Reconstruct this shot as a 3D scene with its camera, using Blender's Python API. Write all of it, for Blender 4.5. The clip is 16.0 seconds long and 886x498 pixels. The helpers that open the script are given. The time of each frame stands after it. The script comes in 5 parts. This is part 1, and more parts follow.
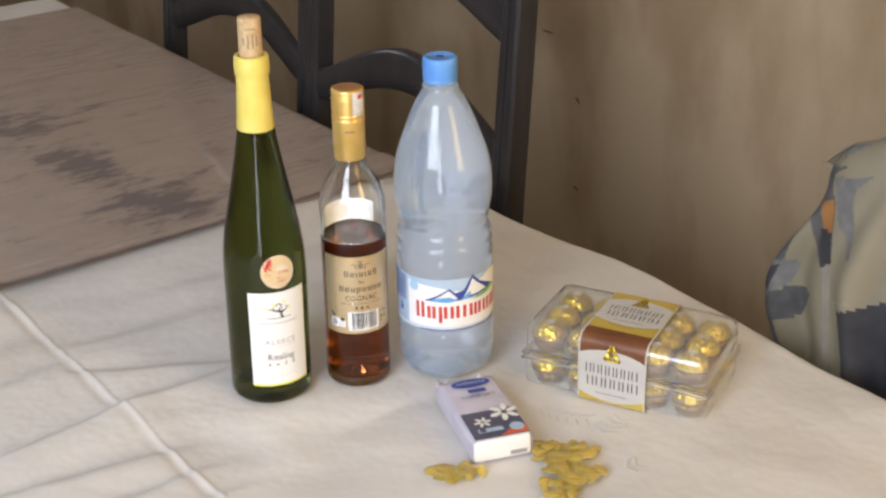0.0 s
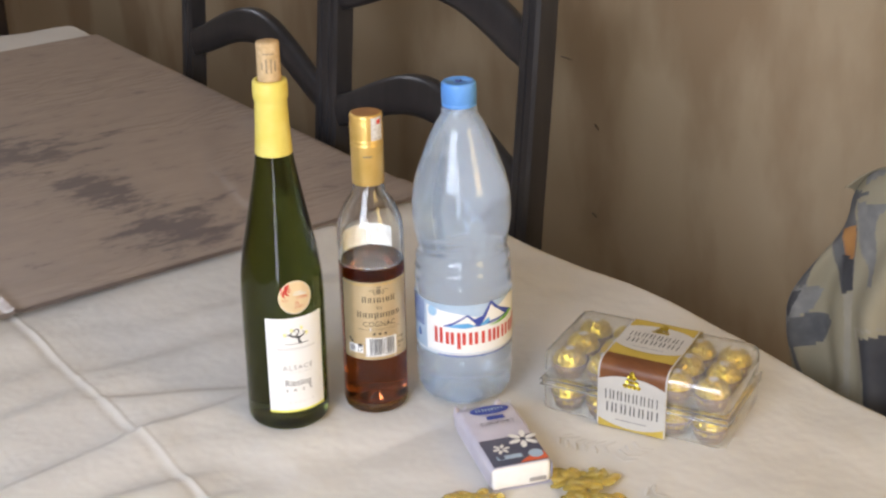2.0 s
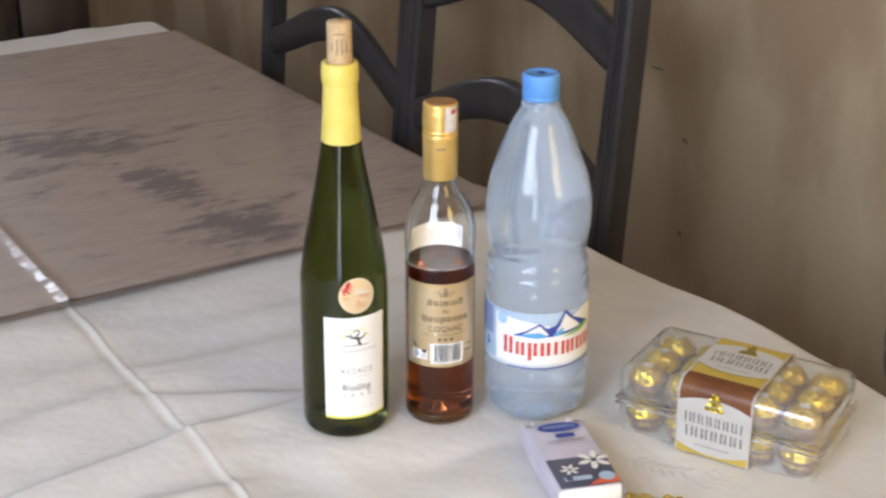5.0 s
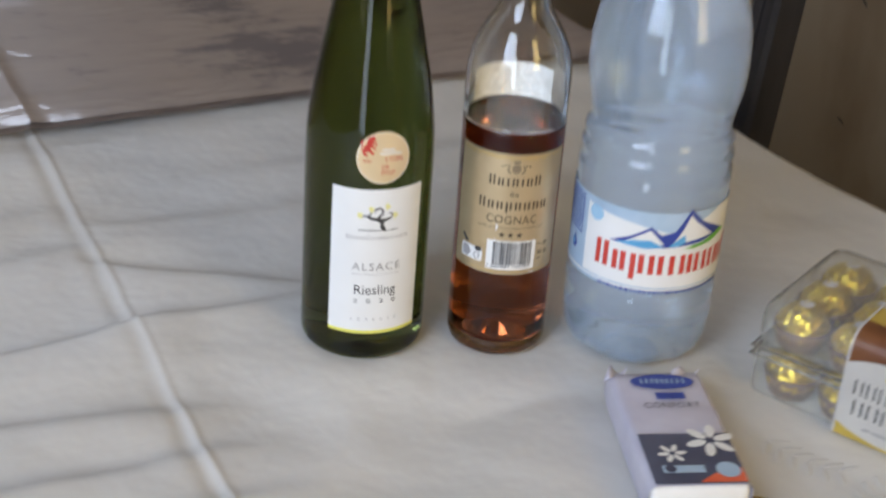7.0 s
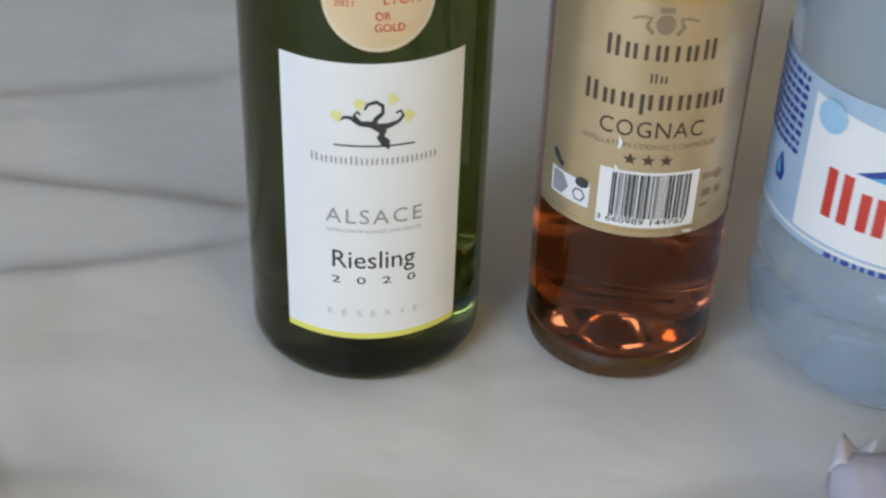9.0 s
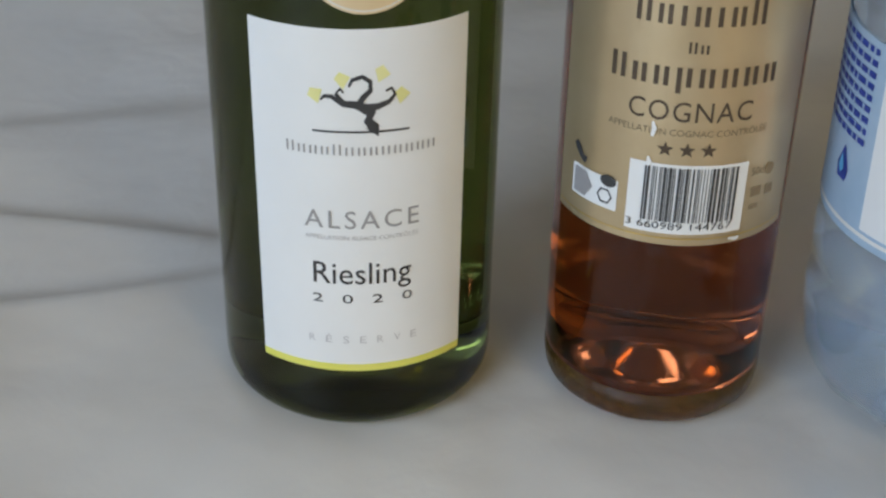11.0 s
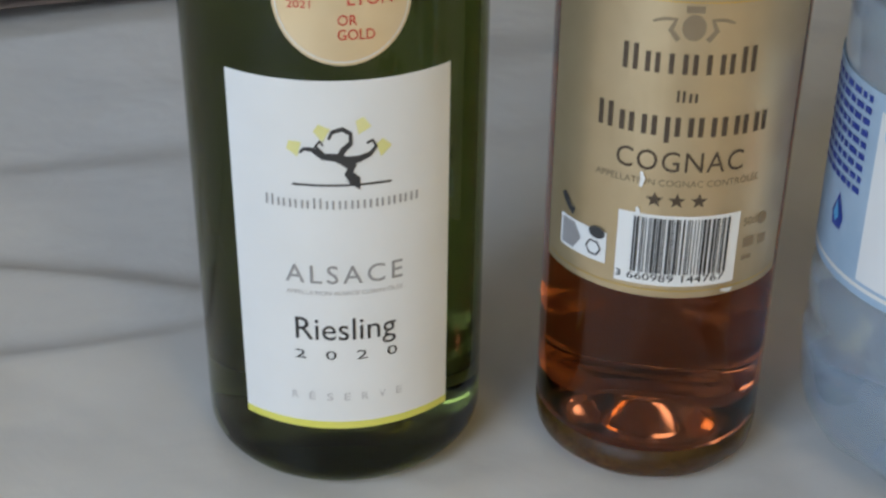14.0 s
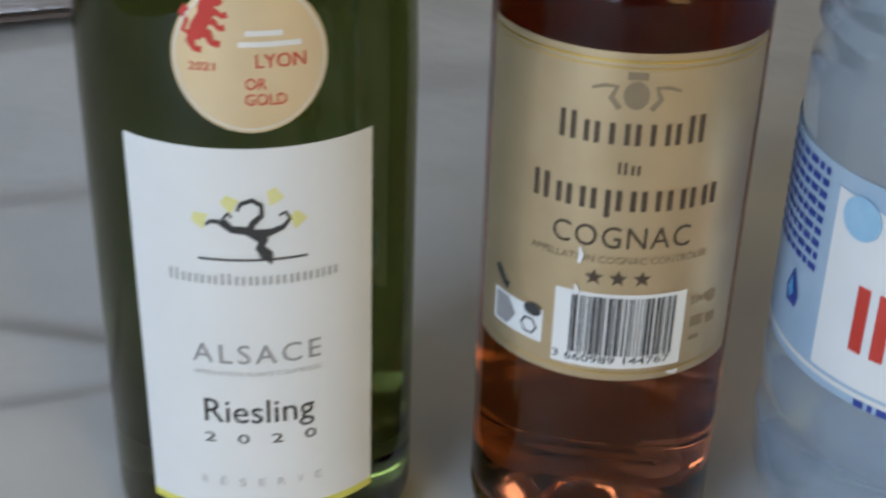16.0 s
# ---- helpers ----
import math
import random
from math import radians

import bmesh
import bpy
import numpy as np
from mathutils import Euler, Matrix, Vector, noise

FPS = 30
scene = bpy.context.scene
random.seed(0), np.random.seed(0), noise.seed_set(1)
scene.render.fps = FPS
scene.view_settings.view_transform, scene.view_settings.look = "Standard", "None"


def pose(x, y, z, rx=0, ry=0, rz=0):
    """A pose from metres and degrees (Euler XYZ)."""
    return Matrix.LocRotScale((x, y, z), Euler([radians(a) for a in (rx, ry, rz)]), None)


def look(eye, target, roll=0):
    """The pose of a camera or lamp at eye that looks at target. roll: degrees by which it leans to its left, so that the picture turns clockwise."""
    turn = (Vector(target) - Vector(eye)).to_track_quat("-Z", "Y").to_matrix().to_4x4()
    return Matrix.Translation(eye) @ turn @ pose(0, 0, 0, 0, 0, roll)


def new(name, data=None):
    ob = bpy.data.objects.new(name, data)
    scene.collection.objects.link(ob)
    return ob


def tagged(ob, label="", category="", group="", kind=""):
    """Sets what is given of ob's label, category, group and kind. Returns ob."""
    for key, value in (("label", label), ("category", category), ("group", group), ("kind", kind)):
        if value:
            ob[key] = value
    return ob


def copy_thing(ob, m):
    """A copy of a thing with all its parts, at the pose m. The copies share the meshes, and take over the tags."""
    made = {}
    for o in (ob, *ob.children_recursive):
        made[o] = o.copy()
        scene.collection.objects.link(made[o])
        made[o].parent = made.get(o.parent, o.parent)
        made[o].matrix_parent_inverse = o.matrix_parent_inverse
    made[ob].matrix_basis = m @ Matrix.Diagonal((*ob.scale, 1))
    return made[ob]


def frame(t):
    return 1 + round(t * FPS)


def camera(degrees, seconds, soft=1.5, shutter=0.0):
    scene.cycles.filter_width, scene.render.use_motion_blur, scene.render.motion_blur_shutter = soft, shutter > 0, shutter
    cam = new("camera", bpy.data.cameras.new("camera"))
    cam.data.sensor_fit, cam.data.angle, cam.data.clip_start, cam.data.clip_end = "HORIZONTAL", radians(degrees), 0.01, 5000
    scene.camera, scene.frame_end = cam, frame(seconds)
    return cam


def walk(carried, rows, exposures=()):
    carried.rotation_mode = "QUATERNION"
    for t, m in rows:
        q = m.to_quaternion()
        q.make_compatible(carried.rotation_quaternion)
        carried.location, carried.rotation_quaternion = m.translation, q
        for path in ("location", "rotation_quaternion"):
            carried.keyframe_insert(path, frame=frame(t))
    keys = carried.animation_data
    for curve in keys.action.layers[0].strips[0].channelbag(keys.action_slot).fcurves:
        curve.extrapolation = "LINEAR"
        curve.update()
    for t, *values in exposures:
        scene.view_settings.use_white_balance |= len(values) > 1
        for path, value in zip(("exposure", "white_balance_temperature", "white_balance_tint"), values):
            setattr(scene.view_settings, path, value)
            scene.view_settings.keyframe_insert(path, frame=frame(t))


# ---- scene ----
cam = camera(35.13, 16.0, soft=2.4, shutter=0.8)
PATH = [
    (0, (-0.3022, -1.1262, 0.6750), (0.0543, -0.2920, 0.2543), -1.20),
    (0.5, (-0.3027, -1.1235, 0.6731), (0.0520, -0.2844, 0.2608), -1.21),
    (1, (-0.3047, -1.1219, 0.6714), (0.0464, -0.2794, 0.2629), -1.32),
    (1.5, (-0.3033, -1.1256, 0.6729), (0.0472, -0.2791, 0.2723), -1.31),
    (2, (-0.3008, -1.1208, 0.6699), (0.0478, -0.2741, 0.2677), -1.43),
    (2.5, (-0.3004, -1.1147, 0.6687), (0.0483, -0.2696, 0.2632), -1.36),
    (3, (-0.2967, -1.1033, 0.6608), (0.0452, -0.2564, 0.2535), -0.95),
    (5.5, (-0.2495, -1.0230, 0.5820), (0.0104, -0.1360, 0.2004), 0.57),
    (6, (-0.1777, -0.9446, 0.5199), (0.0054, -0.0479, 0.1168), 1.91),
    (6.5, (-0.1303, -0.8642, 0.5113), (0.0255, 0.0144, 0.0598), 2.37),
    (7, (-0.1352, -0.7349, 0.4642), (0.0793, 0.1186, -0.0109), 3.69),
    (7.5, (-0.1080, -0.6068, 0.4034), (0.1233, 0.2083, -0.1277), 2.07),
    (8, (-0.0599, -0.4972, 0.3646), (0.0844, 0.2911, -0.2335), 1.66),
    (10.5, (-0.0080, -0.3378, 0.2373), (0.0746, 0.5084, -0.2891), 1.12),
    (11, (-0.0080, -0.3353, 0.2384), (0.0742, 0.5163, -0.2793), 0.69),
    (11.5, (-0.0080, -0.3328, 0.2377), (0.0755, 0.5178, -0.2814), 0.29),
    (12, (-0.0046, -0.3321, 0.2376), (0.0718, 0.5205, -0.2793), -0.02),
    (12.5, (-0.0046, -0.3307, 0.2392), (0.0711, 0.5237, -0.2748), -0.18),
    (13, (-0.0056, -0.3307, 0.2354), (0.0656, 0.5294, -0.2697), -0.29),
    (13.5, (-0.0050, -0.3283, 0.2350), (0.0712, 0.5361, -0.2621), 0.02),
    (14, (-0.0019, -0.3262, 0.2377), (0.0768, 0.5389, -0.2576), 0.04),
    (14.5, (0.0018, -0.3224, 0.2388), (0.0826, 0.5443, -0.2535), 0.17),
    (15, (0.0027, -0.3196, 0.2411), (0.0818, 0.5481, -0.2495), 0.28),
    (15.5, (0.0031, -0.3113, 0.2387), (0.0920, 0.5583, -0.2471), 0.72),
    (16, (0.0113, -0.2955, 0.2397), (0.1115, 0.5672, -0.2560), 1.25),
]
EXPOSURES = [(0, 0.40, 6750, 16), (3, 0.4, 6650, 16), (5.5, 0.45, 6050, 15), (6, 0.16, 5700, 14), (6.5, -0.02, 5780, 13), (7.5, -0.1, 6250, 13), (8, -0.15, 5950, 12), (10.5, -0.40, 5950, 8), (13, -0.45, 5950, 8), (16, -0.47, 5750, 8)]
walk(cam, [(t, look(eye, target, roll)) for t, eye, target, roll in PATH], EXPOSURES)

# ---------------- light ----------------
world = bpy.data.worlds.new("sky")
scene.world = world
world.use_nodes = True
wn = world.node_tree
sky = wn.nodes.new("ShaderNodeTexSky")
sky.sky_type = 'NISHITA'
sky.sun_disc = False
sky.sun_elevation = radians(38)
sky.sun_rotation = radians(200)
wn.nodes["Background"].inputs["Strength"].default_value = 0.10
wn.links.new(sky.outputs[0], wn.nodes["Background"].inputs["Color"])

TURN = 13.5
CT, ST = math.cos(radians(TURN)), math.sin(radians(TURN))


def tw(u, w, z=0.0):
    """Table axes (u across, w along) to world."""
    return Vector((CT * u - ST * w, ST * u + CT * w, z))


def table_pose(u, w, z=0.0, turn=0.0):
    p = tw(u, w, z)
    return pose(p.x, p.y, p.z, 0, 0, TURN + turn)


def window_light(name, eye, target, sx, sy, watts, colour):
    d = bpy.data.lights.new(name, 'AREA')
    d.shape, d.size, d.size_y, d.energy, d.color = 'RECTANGLE', sx, sy, watts, colour
    ob = new(name, d)
    ob.matrix_world = look(eye, target)
    return ob


window_light("daylight_window_west", tw(-1.31, -0.85, 0.86), tw(0.0, 0.0, 0.0), 0.75, 1.05, 21.5, (0.74, 0.855, 1.0))
window_light("daylight_window_south", tw(0.40, -2.13, 0.88), tw(0.3, 0, 0.0), 0.55, 1.35, 13, (1.0, 0.68, 0.17))
window_light("daylight_side_door", tw(-1.38, -1.68, 0.22), tw(0, -0.1, 0.1), 0.32, 1.6, 10, (0.80, 0.90, 1.0))
window_light("daylight_window_north", tw(0.0, 3.33, 1.60), tw(0.0, 0, 0.1), 0.8, 0.38, 7.5, (0.80, 0.88, 1.0))

# ---------------- materials ----------------


def nodes_of(m):
    m.use_nodes = True
    return m.node_tree, m.node_tree.nodes["Principled BSDF"]


def mat(name, c1, c2=None, rough=0.6, scale=20.0, bump=0.0, bump_scale=None, metal=0.0, trans=0.0, ior=1.45,
        coat=0.0, stretch=(1, 1, 1), detail=4.0, spec=None, rough2=None):
    m = bpy.data.materials.new(name)
    t, b = nodes_of(m)
    b.inputs["Roughness"].default_value = rough
    b.inputs["Metallic"].default_value = metal
    b.inputs["Transmission Weight"].default_value = trans
    b.inputs["IOR"].default_value = ior
    b.inputs["Coat Weight"].default_value = coat
    b.inputs["Coat Roughness"].default_value = 0.06
    if spec is not None:
        b.inputs["Specular IOR Level"].default_value = spec
    b.inputs["Base Color"].default_value = (*c1, 1)
    if c2 is None and bump == 0:
        return m
    co = t.nodes.new("ShaderNodeTexCoord")
    mp = t.nodes.new("ShaderNodeMapping")
    mp.inputs["Scale"].default_value = stretch
    t.links.new(co.outputs["Object"], mp.inputs["Vector"])
    if c2 is not None:
        n = t.nodes.new("ShaderNodeTexNoise")
        n.inputs["Scale"].default_value, n.inputs["Detail"].default_value = scale, detail
        r = t.nodes.new("ShaderNodeValToRGB")
        r.color_ramp.elements[0].position, r.color_ramp.elements[1].position = 0.32, 0.68
        r.color_ramp.elements[0].color, r.color_ramp.elements[1].color = (*c1, 1), (*c2, 1)
        t.links.new(mp.outputs[0], n.inputs["Vector"])
        t.links.new(n.outputs["Fac"], r.inputs[0])
        t.links.new(r.outputs[0], b.inputs["Base Color"])
        if rough2 is not None:
            mr = t.nodes.new("ShaderNodeMapRange")
            mr.inputs["To Min"].default_value, mr.inputs["To Max"].default_value = rough, rough2
            t.links.new(n.outputs["Fac"], mr.inputs["Value"])
            t.links.new(mr.outputs[0], b.inputs["Roughness"])
    if bump:
        n2 = t.nodes.new("ShaderNodeTexNoise")
        n2.inputs["Scale"].default_value = bump_scale or scale * 4
        n2.inputs["Detail"].default_value = 6
        bp = t.nodes.new("ShaderNodeBump")
        bp.inputs["Strength"].default_value, bp.inputs["Distance"].default_value = bump, 0.002
        t.links.new(mp.outputs[0], n2.inputs["Vector"])
        t.links.new(n2.outputs["Fac"], bp.inputs["Height"])
        t.links.new(bp.outputs[0], b.inputs["Normal"])
    return m


def cloth_material():
    m = mat("white_cotton", (0.62, 0.60, 0.56), (0.72, 0.70, 0.66), rough=0.45, spec=0.5, scale=6, bump=0.03, bump_scale=1200)
    t, b = nodes_of(m)
    b.inputs["Sheen Weight"].default_value = 0.15
    # faint woven leaf figure: a finer gloss and relief in waves
    co = t.nodes.new("ShaderNodeTexCoord")
    n = t.nodes.new("ShaderNodeTexNoise")
    n.inputs["Scale"].default_value, n.inputs["Detail"].default_value = 15, 3
    t.links.new(co.outputs["Object"], n.inputs["Vector"])
    old = b.inputs["Normal"].links[0].from_node
    bp = t.nodes.new("ShaderNodeBump")
    bp.inputs["Strength"].default_value, bp.inputs["Distance"].default_value = 0.5, 0.010
    t.links.new(n.outputs["Fac"], bp.inputs["Height"])
    t.links.new(bp.outputs[0], old.inputs["Normal"])
    # fine puckers left by folding and washing
    n3 = t.nodes.new("ShaderNodeTexNoise")
    n3.inputs["Scale"].default_value, n3.inputs["Detail"].default_value, n3.inputs["Distortion"].default_value = 26, 3, 1.0
    bp2 = t.nodes.new("ShaderNodeBump")
    bp2.inputs["Strength"].default_value, bp2.inputs["Distance"].default_value = 0.22, 0.0030
    t.links.new(co.outputs["Object"], n3.inputs["Vector"])
    t.links.new(n3.outputs["Fac"], bp2.inputs["Height"])
    t.links.new(bp2.outputs[0], bp.inputs["Normal"])
    return m


def film_material():
    """Brownish plastic film, puckered in places, with grey clinging patches."""
    m = bpy.data.materials.new("brown_plastic_film")
    t, b = nodes_of(m)
    co = t.nodes.new("ShaderNodeTexCoord")

    def mapped(scale):
        mp = t.nodes.new("ShaderNodeMapping")
        mp.inputs["Scale"].default_value = scale
        t.links.new(co.outputs["Object"], mp.inputs["Vector"])
        return mp.outputs[0]

    def noisy(vector, scale, detail, rough=0.5, twist=0.0):
        n = t.nodes.new("ShaderNodeTexNoise")
        n.inputs["Scale"].default_value, n.inputs["Detail"].default_value = scale, detail
        n.inputs["Roughness"].default_value, n.inputs["Distortion"].default_value = rough, twist
        t.links.new(vector, n.inputs["Vector"])
        return n.outputs["Fac"]

    def calc(kind, a, *more):
        k = t.nodes.new("ShaderNodeMath")
        k.operation = kind
        for place, value in enumerate((a, *more)):
            if isinstance(value, float):
                k.inputs[place].default_value = value
            else:
                t.links.new(value, k.inputs[place])
        return k.outputs[0]

    def oval(u, w, turn, su, sw):
        mp = t.nodes.new("ShaderNodeMapping")
        mp.vector_type = 'TEXTURE'
        mp.inputs["Location"].default_value = (u, w, 0)
        mp.inputs["Rotation"].default_value = (0, 0, radians(turn))
        mp.inputs["Scale"].default_value = (su, sw, 1)
        g = t.nodes.new("ShaderNodeTexGradient")
        g.gradient_type = 'QUADRATIC_SPHERE'
        t.links.new(co.outputs["Object"], mp.inputs["Vector"])
        t.links.new(mp.outputs[0], g.inputs["Vector"])
        return g.outputs["Fac"]

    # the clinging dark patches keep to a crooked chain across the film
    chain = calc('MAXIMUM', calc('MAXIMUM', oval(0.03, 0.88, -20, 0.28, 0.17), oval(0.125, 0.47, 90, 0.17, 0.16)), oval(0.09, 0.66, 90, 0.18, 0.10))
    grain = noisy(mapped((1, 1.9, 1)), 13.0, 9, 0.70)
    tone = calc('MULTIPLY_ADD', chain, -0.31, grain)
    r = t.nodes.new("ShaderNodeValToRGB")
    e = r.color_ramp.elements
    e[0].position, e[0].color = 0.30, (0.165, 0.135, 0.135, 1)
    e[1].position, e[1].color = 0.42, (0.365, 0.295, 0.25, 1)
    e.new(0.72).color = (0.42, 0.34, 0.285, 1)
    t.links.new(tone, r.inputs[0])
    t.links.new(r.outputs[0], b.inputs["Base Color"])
    b.inputs["Roughness"].default_value = 0.42
    b.inputs["Coat Weight"].default_value = 0.5
    b.inputs["Coat Roughness"].default_value = 0.05
    # short sharp puckers in some places, slack film in the rest
    n = noisy(mapped((9, 30, 1)), 1.0, 2, 0.5, 0.7)
    ridge = calc('POWER', calc('SUBTRACT', 1.0, calc('ABSOLUTE', calc('MULTIPLY_ADD', n, 2.0, -1.0))), 3.0)
    gate = t.nodes.new("ShaderNodeMapRange")
    gate.interpolation_type = 'SMOOTHSTEP'
    gate.inputs["From Min"].default_value, gate.inputs["From Max"].default_value = 0.44, 0.58
    t.links.new(noisy(mapped((3.2, 5.0, 1)), 1.0, 2), gate.inputs["Value"])
    height = calc('MULTIPLY', ridge, gate.outputs[0])
    height = calc('MULTIPLY_ADD', noisy(mapped((5, 9, 1)), 1.0, 3), 0.35, height)
    bp = t.nodes.new("ShaderNodeBump")
    bp.inputs["Strength"].default_value, bp.inputs["Distance"].default_value = 1.0, 0.0026
    t.links.new(height, bp.inputs["Height"])
    t.links.new(bp.outputs[0], b.inputs["Coat Normal"])
    return m


def wall_material():
    m = mat("beige_plaster", (0.37, 0.285, 0.18), (0.435, 0.335, 0.22), rough=0.75, scale=2.2, bump=0.12, bump_scale=60, detail=8)
    t, b = nodes_of(m)
    co = t.nodes.new("ShaderNodeTexCoord")
    mp = t.nodes.new("ShaderNodeMapping")
    mp.inputs["Scale"].default_value = (1, 1, 0.45)
    n = t.nodes.new("ShaderNodeTexNoise")
    n.inputs["Scale"].default_value, n.inputs["Detail"].default_value = 5.5, 7
    r = t.nodes.new("ShaderNodeValToRGB")
    r.color_ramp.elements[0].position, r.color_ramp.elements[0].color = 0.36, (0.60, 0.49, 0.40, 1)
    r.color_ramp.elements[1].position, r.color_ramp.elements[1].color = 0.50, (1, 1, 1, 1)
    mix = t.nodes.new("ShaderNodeMix")
    mix.data_type, mix.blend_type = 'RGBA', 'MULTIPLY'
    mix.inputs["Factor"].default_value = 0.6
    src = b.inputs["Base Color"].links[0].from_socket
    t.links.new(co.outputs["Object"], mp.inputs["Vector"])
    t.links.new(mp.outputs[0], n.inputs["Vector"])
    t.links.new(n.outputs["Fac"], r.inputs[0])
    t.links.new(src, mix.inputs["A"])
    t.links.new(r.outputs[0], mix.inputs["B"])
    t.links.new(mix.outputs["Result"], b.inputs["Base Color"])
    return m


def foil_material():
    m = bpy.data.materials.new("gold_foil")
    t, b = nodes_of(m)
    b.inputs["Base Color"].default_value = (0.62, 0.45, 0.04, 1)
    b.inputs["Metallic"].default_value, b.inputs["Roughness"].default_value = 0.92, 0.30
    co = t.nodes.new("ShaderNodeTexCoord")
    n = t.nodes.new("ShaderNodeTexVoronoi")
    n.inputs["Scale"].default_value = 210
    bp = t.nodes.new("ShaderNodeBump")
    bp.inputs["Strength"].default_value, bp.inputs["Distance"].default_value = 0.7, 0.004
    t.links.new(co.outputs["Object"], n.inputs["Vector"])
    t.links.new(n.outputs["Distance"], bp.inputs["Height"])
    t.links.new(bp.outputs[0], b.inputs["Normal"])
    return m


M_SLATEPRINT = mat("slate_print", (0.070, 0.070, 0.072), (0.115, 0.113, 0.112), rough=0.8, scale=55, detail=2)
M_GREYPRINT = mat("grey_print", (0.15, 0.147, 0.142), (0.20, 0.195, 0.185), rough=0.8, scale=70, detail=2)
M_NAVYPRINT = mat("navy_print", (0.030, 0.030, 0.034), (0.055, 0.054, 0.058), rough=0.8, scale=30)
M_RUST = mat("rust_print", (0.34, 0.16, 0.05), (0.28, 0.12, 0.04), rough=0.8, scale=40)
M_TAUPE = mat("taupe_print", (0.24, 0.215, 0.17), (0.30, 0.27, 0.21), rough=0.8, scale=40)
M_CLOTH = cloth_material()
M_FILM = film_material()
M_WALL = wall_material()
M_PRINT = mat("cream_cotton", (0.235, 0.205, 0.138), (0.285, 0.25, 0.175), rough=0.8, scale=12, bump=0.1, bump_scale=400)
M_FOIL = foil_material()
M_WALL2 = mat("light_brown_plaster", (0.50, 0.44, 0.36), (0.58, 0.51, 0.42), rough=0.8, scale=3, bump=0.1)
M_FLOOR = mat("worn_concrete", (0.20, 0.175, 0.155), (0.27, 0.24, 0.21), rough=0.6, scale=5, bump=0.2)
M_CEIL = mat("ceiling_paint", (0.74, 0.72, 0.68), (0.80, 0.78, 0.74), rough=0.9, scale=3, bump=0.1)
M_TABLE = mat("table_wood", (0.14, 0.075, 0.04), (0.20, 0.11, 0.06), rough=0.5, scale=8, stretch=(8, 1, 8), bump=0.1)
M_CHAIR = mat("black_lacquered_wood", (0.026, 0.025, 0.028), (0.042, 0.039, 0.041), rough=0.24, rough2=0.40, scale=9, stretch=(6, 6, 1), bump=0.10, bump_scale=70)
M_CAB = mat("dark_cabinet_wood", (0.018, 0.012, 0.011), (0.035, 0.022, 0.018), rough=0.45, scale=8, stretch=(6, 6, 1), bump=0.1)
M_GREEN = mat("green_bottle_glass", (0.090, 0.113, 0.024), rough=0.015, trans=1.0, ior=1.36)
M_YELLOW = mat("yellow_foil_paper", (0.72, 0.58, 0.11), (0.78, 0.65, 0.17), rough=0.42, scale=60, bump=0.08)
M_CORK = mat("cork", (0.50, 0.34, 0.17), (0.62, 0.45, 0.26), rough=0.85, scale=220, bump=0.4, bump_scale=500)
M_PAPER = mat("white_label_paper", (0.80, 0.80, 0.79), (0.84, 0.84, 0.83), rough=0.6, scale=40, bump=0.05)
M_INK = mat("black_ink", (0.040, 0.040, 0.042), (0.060, 0.058, 0.058), rough=0.6, scale=100)
M_GREY = mat("grey_ink", (0.30, 0.29, 0.29), (0.36, 0.35, 0.35), rough=0.6, scale=100)
M_FAINT = mat("pale_grey_ink", (0.50, 0.49, 0.49), (0.56, 0.55, 0.55), rough=0.6, scale=100)
M_LIME = mat("lime_yellow_print", (0.74, 0.72, 0.12), (0.80, 0.76, 0.17), rough=0.5, scale=90)
M_LEAFY = mat("pale_yellow_print", (0.78, 0.75, 0.30), (0.82, 0.79, 0.38), rough=0.5, scale=90)
M_MEDAL = mat("pale_gold_sticker", (0.78, 0.60, 0.34), (0.84, 0.67, 0.42), rough=0.36, metal=0.35, scale=50)
M_RED = mat("red_ink", (0.55, 0.045, 0.03), (0.62, 0.07, 0.05), rough=0.5, scale=90)
M_CLEAR = mat("clear_glass", (0.97, 0.98, 0.97), rough=0.01, trans=1.0, ior=1.5)
M_COGNAC = mat("amber_spirit", (0.33, 0.088, 0.027), rough=0.05, trans=1.0, ior=1.36)
M_GOLDCAP = mat("satin_gold_cap", (0.72, 0.46, 0.12), (0.80, 0.54, 0.18), rough=0.34, metal=0.55, scale=70, bump=0.06)
# clear base glass, with the gold of refracted light put into its colour
M_OLIVE = mat("base_glass_gold_glow", (0.58, 0.40, 0.10), (0.74, 0.55, 0.18), rough=0.20, trans=1.0, ior=1.45, scale=240, bump=0.5, bump_scale=420)
M_SEAL = mat("worn_seal_paper", (0.50, 0.46, 0.42), (0.72, 0.70, 0.67), rough=0.55, scale=260, bump=0.2, bump_scale=500)
M_COPPER = mat("copper_cap_top", (0.50, 0.25, 0.10), (0.60, 0.32, 0.14), rough=0.4, metal=0.6, scale=70)
M_BEIGE = mat("champagne_label", (0.60, 0.46, 0.27), (0.66, 0.52, 0.32), rough=0.36, metal=0.62, scale=60)
M_SEPIA = mat("sepia_ink", (0.07, 0.048, 0.03), (0.10, 0.07, 0.045), rough=0.55, scale=100)
M_SEPIA2 = mat("pale_sepia_ink", (0.24, 0.18, 0.11), (0.30, 0.23, 0.14), rough=0.55, scale=100)
M_GOLDLINE = mat("gold_line", (0.75, 0.52, 0.12), (0.82, 0.60, 0.2), rough=0.3, metal=0.8, scale=60)
